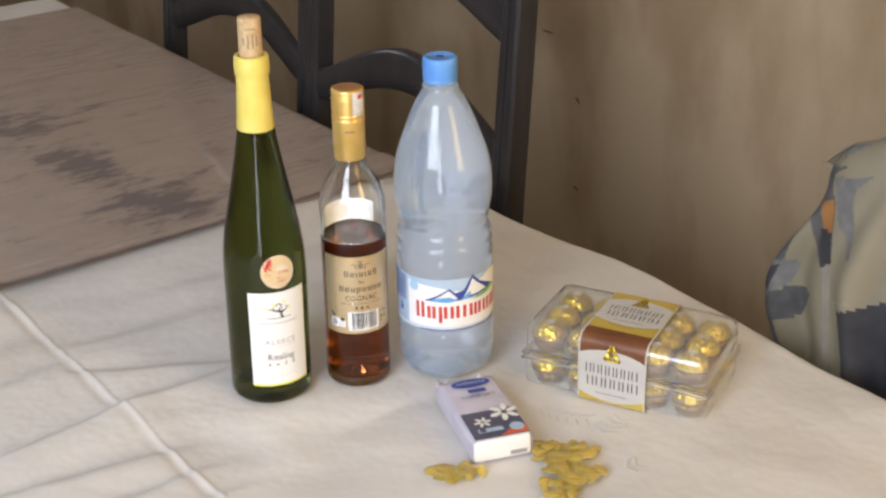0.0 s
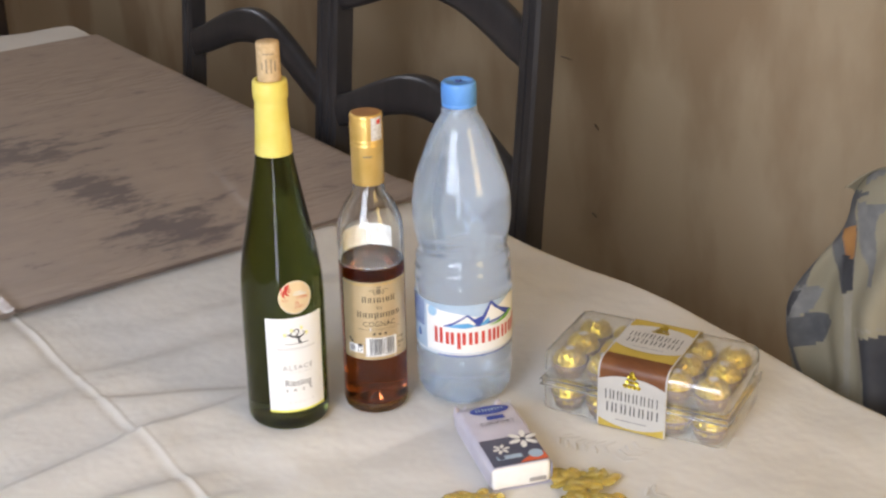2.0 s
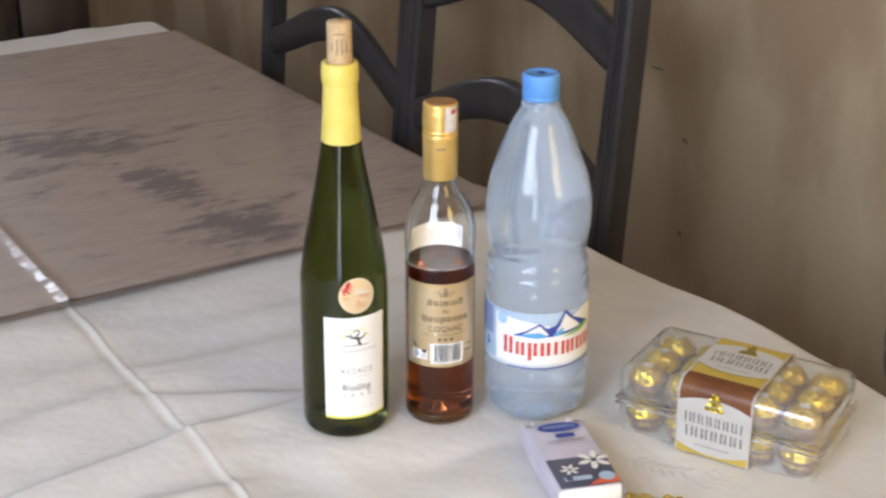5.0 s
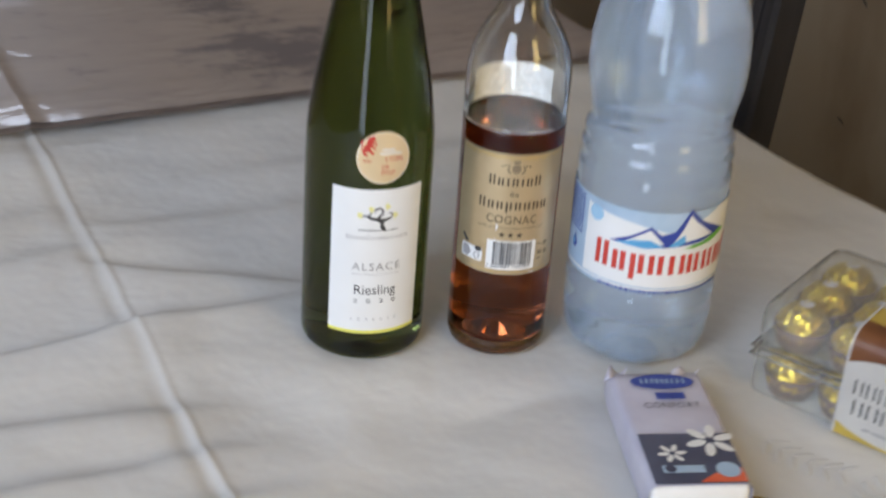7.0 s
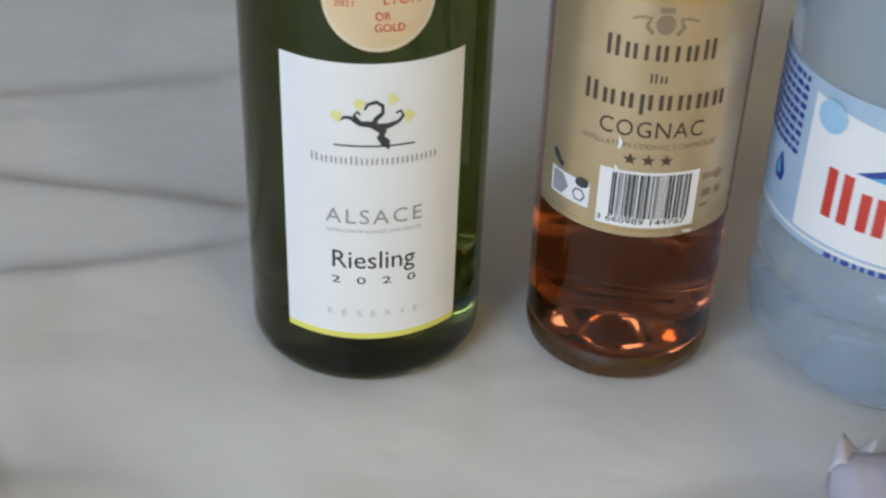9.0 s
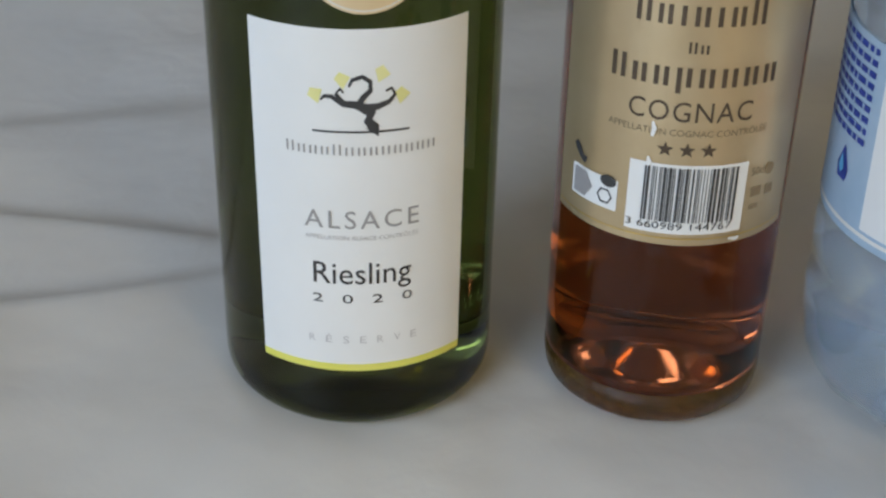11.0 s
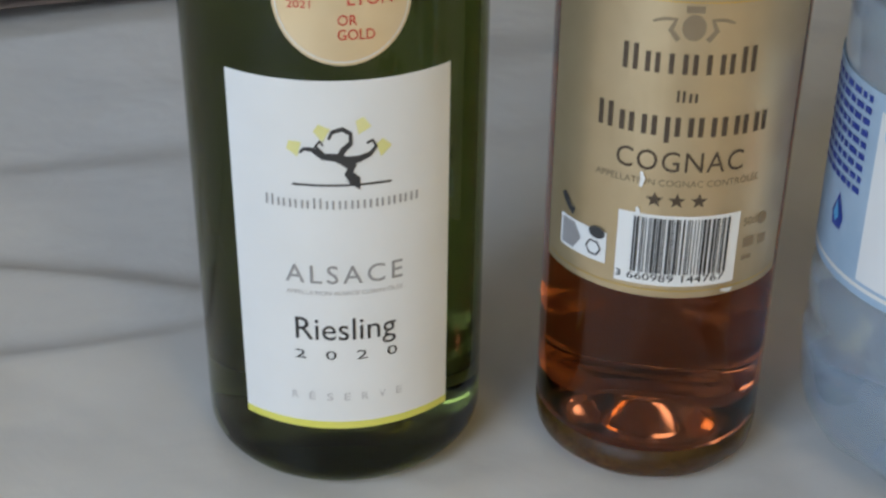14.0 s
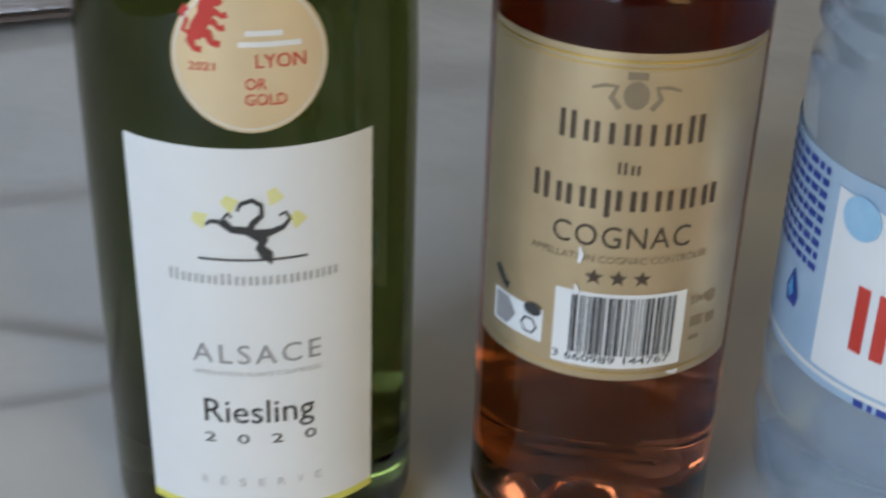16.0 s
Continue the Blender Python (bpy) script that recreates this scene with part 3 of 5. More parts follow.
def film_height(x, y, u, w):
    n1 = noise.noise(Vector((u * 5.0, w * 6.5, 3.3)))
    z = 0.0024 + 0.0010 * n1 + (0.0008 * noise.noise(Vector((u * 9, 0, 5))) if w < 0.40 else 0)
    d = u - CREASE
    z += 0.0022 * math.exp(-(abs(d) / 0.007) ** 1.5)
    return z


film = thing("plastic_table_cover", "crinkled brownish plastic film laid over the tablecloth", "table cover", table_pose(0, 0))
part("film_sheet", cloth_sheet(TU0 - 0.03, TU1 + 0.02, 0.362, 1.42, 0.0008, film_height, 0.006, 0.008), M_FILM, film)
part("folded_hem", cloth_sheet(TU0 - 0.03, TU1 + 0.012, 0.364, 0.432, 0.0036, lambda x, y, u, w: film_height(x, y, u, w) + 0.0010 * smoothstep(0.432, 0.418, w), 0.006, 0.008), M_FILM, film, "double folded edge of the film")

# ---------------- chairs ----------------


def chair_rail(width, z_end, rise, thick, depth):
    """A wavy ladder-back rail along y, arched upward in the middle."""
    bm = bmesh.new()
    n = 24
    rows = []
    for i in range(n + 1):
        t = i / n
        y = (t - 0.5) * width
        a = math.sin(math.pi * t)
        zc = z_end + rise * a ** 1.4
        th = thick * (0.86 + 0.2 * a)
        ring = []
        for k in range(10):
            q = 2 * math.pi * k / 10
            cx, cz = math.cos(q), math.sin(q)
            sx = math.copysign(abs(cx) ** 0.6, cx)
            sz = math.copysign(abs(cz) ** 0.6, cz)
            ring.append(bm.verts.new((sx * depth / 2 + 0.012 * a, y, zc + sz * th / 2)))
        rows.append(ring)
    for a, b in zip(rows, rows[1:]):
        for k in range(10):
            bm.faces.new((a[k], a[(k + 1) % 10], b[(k + 1) % 10], b[k]))
    bm.faces.new(rows[0])
    bm.faces.new(rows[-1])
    bmesh.ops.recalc_face_normals(bm, faces=bm.faces)
    return bm


def back_post(side, width, top):
    """A rear post from the floor to the top of the back, leaning away from the seat (+x)."""
    bm = bmesh.new()
    y = side * (width / 2 - 0.026)
    rows = []
    for i in range(15):
        z = (0.76 + top) * i / 14
        lean = 0.05 * smoothstep(0.40, 1.25, z)
        sx, sy = 0.034, 0.039 - 0.005 * smoothstep(0.5, 1.05, z)
        ring = []
        for a, b in ((-1, -0.7), (-0.8, -1), (0.8, -1), (1, -0.7), (1, -0.12), (0.72, 0), (1, 0.12), (1, 0.7), (0.8, 1), (-0.8, 1), (-1, 0.7), (-1, 0.12), (-0.72, 0), (-1, -0.12)):
            ring.append(bm.verts.new((lean + a * sx / 2, y + b * sy / 2, z)))
        rows.append(ring)
    n = len(rows[0])
    for a, b in zip(rows, rows[1:]):
        for k in range(n):
            bm.faces.new((a[k], a[(k + 1) % n], b[(k + 1) % n], b[k]))
    bm.faces.new(rows[0])
    bm.faces.new(rows[-1])
    bmesh.ops.recalc_face_normals(bm, faces=bm.faces)
    return bm


CHAIR_W = 0.50
CHAIR_U = 0.478


def make_chair(m, label, low=0.0):
    """Origin on the floor under the back; the seat reaches towards -x."""
    c = thing("dining_chair", label, "chair", m, group="chairs along the table")
    for s in (-1, 1):
        part("back_post", back_post(s, CHAIR_W, 0.29 - low), M_CHAIR, c, smooth=False)
    inner = CHAIR_W - 0.075
    part("lower_rail", chair_rail(inner + 0.02, 0.76 + 0.022 - low, 0.068, 0.056, 0.026), M_CHAIR, c, m=Matrix.Translation((0.018, 0, 0)))
    part("top_rail", chair_rail(inner + 0.02, 0.76 + 0.200 - low, 0.062, 0.066, 0.026), M_CHAIR, c, m=Matrix.Translation((0.034, 0, 0)))
    part("seat", box(0.40, CHAIR_W - 0.03, 0.035, (-0.18, 0, 0.45), 0.008), M_CHAIR, c)
    for s in (-1, 1):
        part("front_leg", box(0.04, 0.04, 0.44, (-0.35, s * (CHAIR_W / 2 - 0.04), 0.22), 0.004), M_CHAIR, c)
        part("side_stretcher", tube([(-0.34, s * (CHAIR_W / 2 - 0.04), 0.18), (0, s * (CHAIR_W / 2 - 0.03), 0.18)], 0.011), M_CHAIR, c)
    return c


LBL = "black-lacquered wooden ladder-back chair pushed against the table"
chair = make_chair(table_pose(CHAIR_U, 0.475, FLOOR), LBL)
copy_thing(chair, table_pose(CHAIR_U + 0.015, 0.968, FLOOR))
make_chair(table_pose(CHAIR_U + 0.032, -0.52, FLOOR), "black wooden dining chair hidden under a printed cloth", 0.115)


def drape():
    """The cloth over the chair back: front fall, roll over the top rail, back fall."""
    bm = bmesh.new()
    nv, nh, over = 250, 300, 0.022
    grid = []
    for i in range(nv + 1):
        row = []
        s = i / nv * 0.92 - 0.50
        a = max(-math.pi / 2, min(math.pi / 2, s / over))
        down = max(0, abs(s) - over * math.pi / 2)
        side = 1 if s > 0 else -1
        spread = 0.222 + 0.060 * smoothstep(0.0, 0.15, down) - 0.022 * smoothstep(0.17, 0.24, down)
        for j in range(nh + 1):
            t = (j / nh) ** 1.5
            q = 2 * t - 1
            f = smoothstep(0.0, 0.16, down)
            x = over * math.sin(a) + side * 0.04 * down
            x += side * -0.018 * abs(q) ** 8
            x += side * f * (0.009 * math.sin(t * 34 + 1.0) + 0.005 * math.sin(t * 71 + s * 5))
            z = 0.203 + over * math.cos(a) - 0.054 * abs(q) ** 4.4 - down * (1 - 0.10 * abs(q) ** 3)
            z += 0.003 * math.sin(t * 43) + 0.004 * noise.noise(Vector((t * 9, s * 6, 1)))
            w = 0.025 - spread * q + 0.004 * f * noise.noise(Vector((s * 16, q * 2, 5)))
            row.append(bm.verts.new((x, w, z)))
        grid.append(row)
    for i in range(nv):
        for j in range(nh):
            bm.faces.new((grid[i][j], grid[i][j + 1], grid[i + 1][j + 1], grid[i + 1][j]))
    return bm


def inside(poly_, w, z):
    hit = False
    for (a, b), (c, d) in zip(poly_, poly_[1:] + poly_[:1]):
        if (b > z) != (d > z) and w < (c - a) * (z - b) / (d - b) + a:
            hit = not hit
    return hit


def printed(ob, base_w):
    """Lays the print of large torn shapes on the front fall."""
    inks = (M_PRINT, M_SLATEPRINT, M_GREYPRINT, M_NAVYPRINT, M_RUST, M_TAUPE)
    for m in inks[1:]:
        ob.data.materials.append(m)
    for p in ob.data.polygons:
        w, z = p.center.y + base_w, p.center.z
        if p.center.x > 0.012:
            continue
        for k, shape in PRINTS:
            if inside(shape, w, z):
                p.material_index = k


PRINTS = [
    (1, [(-0.226, 0.172), (-0.210, 0.153), (-0.175, 0.056), (-0.197, 0.055), (-0.209, 0.096), (-0.214, 0.138)]),
    (2, [(-0.206, 0.118), (-0.192, 0.105), (-0.196, 0.085), (-0.207, 0.099)]),
    (2, [(-0.175, 0.056), (-0.150, 0.019), (-0.150, -0.014), (-0.187, -0.017), (-0.197, 0.029), (-0.197, 0.054)]),
    (3, [(-0.185, 0.048), (-0.175, 0.023), (-0.183, 0.017), (-0.195, 0.053)]),
    (3, [(-0.150, 0.000), (-0.150, -0.018), (-0.180, -0.018), (-0.172, -0.006)]),
    (2, [(-0.196, 0.059), (-0.213, 0.058), (-0.204, 0.031), (-0.195, 0.026)]),
    (1, [(-0.184, 0.015), (-0.205, 0.030), (-0.231, 0.030), (-0.218, -0.001), (-0.183, -0.019), (-0.169, -0.012)]),
    (1, [(-0.190, -0.015), (-0.196, -0.012), (-0.210, -0.036), (-0.217, -0.038), (-0.209, -0.041), (-0.199, -0.030)]),
    (1, [(-0.222, 0.163), (-0.256, 0.174), (-0.239, 0.159), (-0.239, 0.149), (-0.247, 0.138), (-0.252, 0.099), (-0.254, 0.072), (-0.242, 0.065), (-0.225, 0.090), (-0.220, 0.119)]),
    (3, [(-0.232, 0.103), (-0.250, 0.103), (-0.254, 0.072), (-0.242, 0.065)]),
    (4, [(-0.231, 0.127), (-0.246, 0.138), (-0.250, 0.103), (-0.236, 0.103)]),
    (2, [(-0.241, 0.158), (-0.292, 0.177), (-0.272, 0.156), (-0.271, 0.141), (-0.279, 0.109), (-0.283, 0.089), (-0.276, 0.086), (-0.270, 0.102), (-0.259, 0.113), (-0.253, 0.121), (-0.247, 0.143)]),
    (5, [(-0.244, 0.064), (-0.254, 0.071), (-0.267, -0.034), (-0.260, -0.034)]),
    (2, [(-0.242, 0.184), (-0.254, 0.193), (-0.282, 0.204), (-0.261, 0.190), (-0.249, 0.179)]),
    (5, [(-0.263, 0.037), (-0.316, 0.060), (-0.330, 0.060), (-0.330, -0.060), (-0.298, -0.060), (-0.291, -0.037)]),
    (0, [(-0.268, 0.036), (-0.330, 0.064), (-0.330, 0.050), (-0.276, 0.030), (-0.300, -0.042), (-0.294, -0.040)]),
    (3, [(-0.276, 0.033), (-0.317, 0.053), (-0.340, 0.058), (-0.340, -0.060), (-0.302, -0.060), (-0.288, -0.001)]),
    (5, [(-0.248, -0.039), (-0.255, -0.030), (-0.268, -0.026), (-0.268, -0.038)]),
]
dr = solid("draped_cloth", drape(), M_PRINT, "cream cotton cloth printed in slate, draped over a chair", "cloth", table_pose(CHAIR_U + 0.039, -0.475, 0))
printed(dr, -0.475)
thick = dr.modifiers.new("thickness", 'SOLIDIFY')
thick.thickness, thick.offset = 0.0016, 0.0

cabinet = thing("cabinet", "low dark wooden cabinet standing past the end of the table", "cabinet", table_pose(0.25, 2.0, FLOOR))
part("body", box(0.30, 0.36, 0.80, (0, 0, 0.43), 0.006), M_CAB, cabinet)
for s in (-1, 1):
    part("door", box(0.138, 0.02, 0.72, (s * 0.072, -0.190, 0.43), 0.004), M_CAB, cabinet)
part("plinth", box(0.28, 0.33, 0.03, (0, 0, 0.015)), M_CAB, cabinet)

# ---------------- green wine bottle ----------------
R_WINE = 0.0377
WINE = smooth_profile([(0.0377, 0.0085), (0.0377, 0.05), (0.0377, 0.10), (0.0376, 0.125), (0.0366, 0.146), (0.0334, 0.170), (0.0283, 0.196), (0.0226, 0.2245), (0.0186, 0.247), (0.0157, 0.266), (0.0140, 0.285), (0.0133, 0.310)])
RW = radius_at(WINE)


def leaning(x, y, lx, ly):
    """Stands at (x, y), its axis leaning by lx, ly metres a metre."""
    m = Matrix.Identity(4)
    zax = Vector((lx, ly, 1)).normalized()
    xax = Vector((1, 0, 0))
    yax = zax.cross(xax).normalized()
    xax = yax.cross(zax)
    for i in range(3):
        m[i][0], m[i][1], m[i][2] = xax[i], yax[i], zax[i]
    m.translation = (x, y, 0)
    return m


def heel(r, rc=0.008, n=6):
    """Base with a rounded heel and a shallow punt."""
    pts = [(0, 0.010), (r * 0.35, 0.0075), (r * 0.62, 0.003), (r - rc - 0.002, 0.0004)]
    for i in range(n):
        a = math.pi / 2 * i / n
        pts.append((r - rc + rc * math.sin(a), 0.0003 + rc * (1 - math.cos(a))))
    return pts


def make_wine():
    b = thing("wine_bottle", "tall dark green glass wine bottle with white label and cork", "bottle", leaning(0, 0, 0.0104, -0.0116))
    part("glass", lathe(heel(R_WINE) + WINE + [(0.0133, 0.3245), (0.009, 0.3255), (0, 0.3255)], 96), M_GREEN, b, "dark green bottle glass")
    part("neck_capsule", lathe([(0.0163, 0.2615), (0.0165, 0.2622), (0.0150, 0.285), (0.0141, 0.3085), (0.0143, 0.3095), (0.0151, 0.311), (0.0153, 0.317), (0.0151, 0.3245),
                               (0.0146, 0.3268), (0.0118, 0.3275), (0.0108, 0.3270)], 64), M_YELLOW, b, "yellow neck sleeve with a torn top")
    cork = part("cork", lathe([(0.0101, 0.324), (0.0102, 0.33), (0.0100, 0.345), (0.0100, 0.3588), (0.0094, 0.3602), (0, 0.3605)], 40), M_CORK, b, "printed natural cork pushed half in")
    line = bmesh.new()
    rect(0.0095, 0.0010, (0, 0.3515), line)
    for k, (x, h) in enumerate(((-0.006, 0.006), (-0.002, 0.012), (0.002, 0.012), (0.0055, 0.009))):
        rect(0.0014, h, (x, 0.341), line)
    part("cork_print", wrap(line, 0.01, lambda z: 0.01005, -15, 0.0001, 0.0015), M_SEPIA2, cork, "faded brown stamp")
    # label
    zt, zb = 0.1176, 0.0218
    aw = R_WINE * radians(42.6) * 2
    lab = part("front_label", wrap(rect(aw, zt - zb - 0.0022, (0, (zt + zb + 0.0022) / 2)), R_WINE, RW, 0, 0.00015), M_PAPER, b, "white paper front label")
    part("label_stripe", wrap(rect(aw, 0.0022, (0, zb + 0.0011)), R_WINE, RW, 0, 0.00015), M_LIME, lab, "lime yellow bottom stripe")
    o = 0.00032
    ink = lambda bm, m, name, text="": part(name, wrap(bm, R_WINE, RW, 0, o), m, lab, text)
    ink(words("ALSACE", 0.0285, 0.0050, (0, 0.0652), spacing=1.25), M_GREY, "printed_word")
    ink(words("APPELLATION ALSACE CONTRÔLÉE", 0.0285, 0.0012, (0, 0.0619)), M_FAINT, "printed_line")
    ink(words("Riesling", 0.0248, 0.0064, (0, 0.0490)), M_INK, "printed_word")
    for k, d in enumerate("2020"):
        ink(words(d, 0.0026, 0.0026, (-0.0114 + 0.0076 * k, 0.0432)), M_INK, "printed_digit")
    for k, d in enumerate("RÉSERVE"):
        ink(words(d, 0.0016, 0.0022, (-0.0132 + 0.0044 * k, 0.0308)), M_FAINT, "printed_letter")
    # maker's name as plain blocks
    for bm in blocks("SnnnSonnonnno", 0.0365, 0.0022, (0, 0.0855), pen=0.2, gap=0.5):
        ink(bm, M_GREY, "name_block")
    # vine emblem
    g = rect(0.0231, 0.00042, (0, 0.0912))
    g = stroke([(0.0024, 0.0912), (0.0030, 0.0922), (0.0016, 0.0936), (0.0024, 0.0949), (0.0008, 0.0961), (-0.0014, 0.0968)], [0.0040, 0.0026, 0.0021, 0.0023, 0.0021, 0.0014], g)
    g = stroke([(0.0010, 0.0960), (0.0040, 0.0964), (0.0066, 0.0972), (0.0080, 0.0986), (0.0072, 0.0999), (0.0058, 0.0994)], [0.0020, 0.0013, 0.0010, 0.0008, 0.0006, 0.0005], g)
    g = stroke([(-0.0010, 0.0968), (-0.0042, 0.0970), (-0.0068, 0.0984), (-0.0086, 0.0984), (-0.0094, 0.0976)], [0.0016, 0.0013, 0.0009, 0.0007, 0.0005], g)
    g = stroke([(-0.0040, 0.0972), (-0.0058, 0.0990), (-0.0048, 0.1000), (-0.0040, 0.0992)], [0.0010, 0.0008, 0.0006, 0.0005], g)
    g = stroke([(-0.0005, 0.0966), (0.0004, 0.0982), (0.0022, 0.0996), (0.0022, 0.1014), (0.0004, 0.1024), (-0.0020, 0.1018), (-0.0028, 0.1004)], [0.0016, 0.0013, 0.0011, 0.0010, 0.0009, 0.0008, 0.0006], g)
    for v in g.verts:
        v.co.y = 0.0917 + (v.co.y - 0.0912) * 1.27
    ink(g, M_INK, "vine_emblem", "black vine drawing on a ground line")
    for x, y, q in ((-0.0106, 0.1010, 0.4), (-0.0042, 0.1050, 0.1), (0.0050, 0.1064, -0.4), (0.0098, 0.1006, -0.2)):
        lf = poly([(x + 0.0020 * math.cos(a + q), y + 0.0023 * math.sin(a + q)) for a in (0.3, 1.9, 2.9, 4.6)])
        part("vine_leaf", wrap(lf, R_WINE, RW, 0, 0.00024), M_LEAFY, lab, "pale yellow leaf")
    # medal sticker
    mz, mr = 0.1370, 0.0158
    med = part("medal_sticker", wrap(disc(mr, (0.0012, mz)), R_WINE, RW, 0, 0.0003, 0.0025, 0.003), M_MEDAL, b, "round pale gold award sticker")
    mi = lambda bm, m, name, text="": part(name, wrap(bm, R_WINE, RW, 0, 0.0005, 0.003, 0.003), m, med, text)
    mi(ring_flat(0.0148, 0.0151, (0.0012, mz)), M_PAPER, "rim_line")
    mi(words("LYON", 0.0100, 0.0029, (0.0072, 0.1350)), M_RED, "printed_word")
    mi(words("2021", 0.0052, 0.0017, (-0.0084, 0.1344)), M_RED, "printed_word")
    mi(words("OR", 0.0042, 0.0024, (0.0021, 0.1305)), M_RED, "printed_word")
    mi(words("GOLD", 0.0082, 0.0024, (0.0040, 0.1272)), M_RED, "printed_word")
    for k, (x, wd) in enumerate(((0.0040, 0.0075), (0.0052, 0.0125))):
        mi(rect(wd, 0.0011, (x, 0.1420 - 0.0022 * k)), M_WHITE, "text_bar")
    # heraldic beast as one plain red shape
    be = stroke([(-0.0096, 0.1408), (-0.0090, 0.1428), (-0.0076, 0.1448), (-0.0070, 0.1466)], [0.0026, 0.0030, 0.0032, 0.0030])
    be = stroke([(-0.0078, 0.1462), (-0.0066, 0.1482), (-0.0052, 0.1488), (-0.0040, 0.1478)], [0.0024, 0.0036, 0.0030, 0.0010], be)
    be = stroke([(-0.0068, 0.1460), (-0.0050, 0.1462), (-0.0040, 0.1454), (-0.0030, 0.1458)], [0.0016, 0.0013, 0.0010, 0.0014], be)
    be = stroke([(-0.0074, 0.1446), (-0.0056, 0.1442), (-0.0046, 0.1430), (-0.0036, 0.1432)], [0.0016, 0.0013, 0.0010, 0.0014], be)
    be = stroke([(-0.0090, 0.1424), (-0.0068, 0.1418), (-0.0062, 0.1402), (-0.0046, 0.1398)], [0.0024, 0.0020, 0.0013, 0.0015], be)
    be = stroke([(-0.0098, 0.1416), (-0.0104, 0.1402), (-0.0096, 0.1388), (-0.0082, 0.1386)], [0.0022, 0.0018, 0.0012, 0.0014], be)
    be = stroke([(-0.0100, 0.1416), (-0.0118, 0.1424), (-0.0110, 0.1442), (-0.0120, 0.1458), (-0.0108, 0.1470)], [0.0010, 0.0009, 0.0009, 0.0012, 0.0018], be)
    mi(be, M_RED, "heraldic_emblem", "red heraldic beast")


make_wine()

# ---------------- spirit bottle ----------------
R_SP = 0.0303


def make_spirit():
    b = thing("spirit_bottle", "clear glass bottle half full of amber spirit, gold cap", "bottle", leaning(0.0831, -0.0129, 0.0072, 0.0003))
    outer = smooth_profile([(R_SP, 0.0075), (R_SP, 0.06), (R_SP, 0.12), (R_SP, 0.168), (0.0298, 0.180), (0.0278, 0.191), (0.0228, 0.2025), (0.0166, 0.2125), (0.0140, 0.2215), (0.0136, 0.24), (0.0136, 0.262)])
    t = 0.0024
    upper = [(r, z) for r, z in outer if z > 0.1500]
    inner = [(max(r - t, 0.0), z) for r, z in upper]
    part("glass", lathe([(R_SP - t, 0.1498), (R_SP, 0.1498)] + upper + [(0.0128, 0.2625), (inner[-1][0], 0.2622)] + inner[::-1] + [(R_SP - t, 0.1498)], 96), M_CLEAR, b, "clear bottle glass").visible_shadow = False
    part("spirit", lathe([(0, 0.0193), (0.010, 0.0173), (0.020, 0.0133), (0.027, 0.0119), (R_SP - 0.0004, 0.0117), (R_SP, 0.0121)] + [(r, z) for r, z in outer if 0.0125 < z < 0.149] + [(R_SP - 0.0001, 0.1494), (R_SP - t, 0.1488), (R_SP * 0.5, 0.1484), (0, 0.1484)], 96), M_COGNAC, b, "amber spirit up to above the label")
    part("glass_base", lathe(heel(R_SP, 0.0065) + [(R_SP, 0.0075), (R_SP, 0.0112), (0.027, 0.0116), (0.020, 0.0130), (0.010, 0.0170), (0, 0.0190)], 96,
                             lambda a, z: 1 + 0.004 * math.sin(a * 9 + z * 500) * (1 if z < 0.006 else 0)), M_OLIVE, b, "thick clear glass base, golden refracted light put into its colour")
    cap = part("cap", lathe([(0.0141, 0.2235), (0.0146, 0.2240), (0.0147, 0.2585), (0.0150, 0.2592), (0.0150, 0.2606), (0.0146, 0.2614), (0.0146, 0.2634), (0.0150, 0.2642), (0.0146, 0.265),
                             *[(0.0142 + 0.0009 * (i % 2), 0.2660 + 0.0018 * i) for i in range(9)], (0.0147, 0.2855), (0.0142, 0.2880), (0.0130, 0.2886)], 64), M_GOLDCAP, b, "ridged satin gold screw cap")
    part("cap_top", lathe([(0.0131, 0.2885), (0.0100, 0.2890), (0, 0.2891)], 48), M_COPPER, cap, "coppery cap top")
    part("tax_strip", wrap(rect(0.0115, 0.0210, (0, 0.2765)), 0.0149, lambda z: 0.0152, 18, 0.0002, 0.0012), M_SEAL, cap, "worn paper seal over the cap")
    part("seal_mark", wrap(disc(0.0022, (0.0015, 0.283)), 0.0149, lambda z: 0.0152, 18, 0.0004, 0.0012), M_RED, cap)
    part("cap_mark", wrap(bars([(1, 0, 1)] * 5, 0.008, 0.0016, (0, 0.2505)), 0.0147, lambda z: 0.01475, -18, 0.0001, 0.0015), M_SEPIA2, cap)
    RS = lambda z: R_SP
    az = -9.5
    zt, zb = 0.1372, 0.0590
    lab = part("front_label", wrap(rect(R_SP * radians(136), zt - zb, (R_SP * radians(-3.5), (zt + zb) / 2)), R_SP, RS, az, 0.00015), M_BEIGE, b, "champagne-coloured paper label")
    o = 0.0003
    ink = lambda bm, m, name, text="": part(name, wrap(bm, R_SP, RS, az, o), m, lab, text)
    for z, w in ((zt - 0.0018, 0.0005), (zt - 0.0032, 0.00025), (zb + 0.0020, 0.0003)):
        ink(rect(R_SP * radians(132), w, (R_SP * radians(-3.5), z)), M_GOLDLINE, "gold_line")
    # crest
    c = disc(0.0026, (0, 0.1282), squash=1.15)
    c = stroke([(-0.0032, 0.1252), (-0.0050, 0.1275), (-0.0040, 0.1300), (-0.0065, 0.1300), (-0.0090, 0.1292)], [0.0012, 0.0012, 0.001, 0.0008, 0.0006], c)
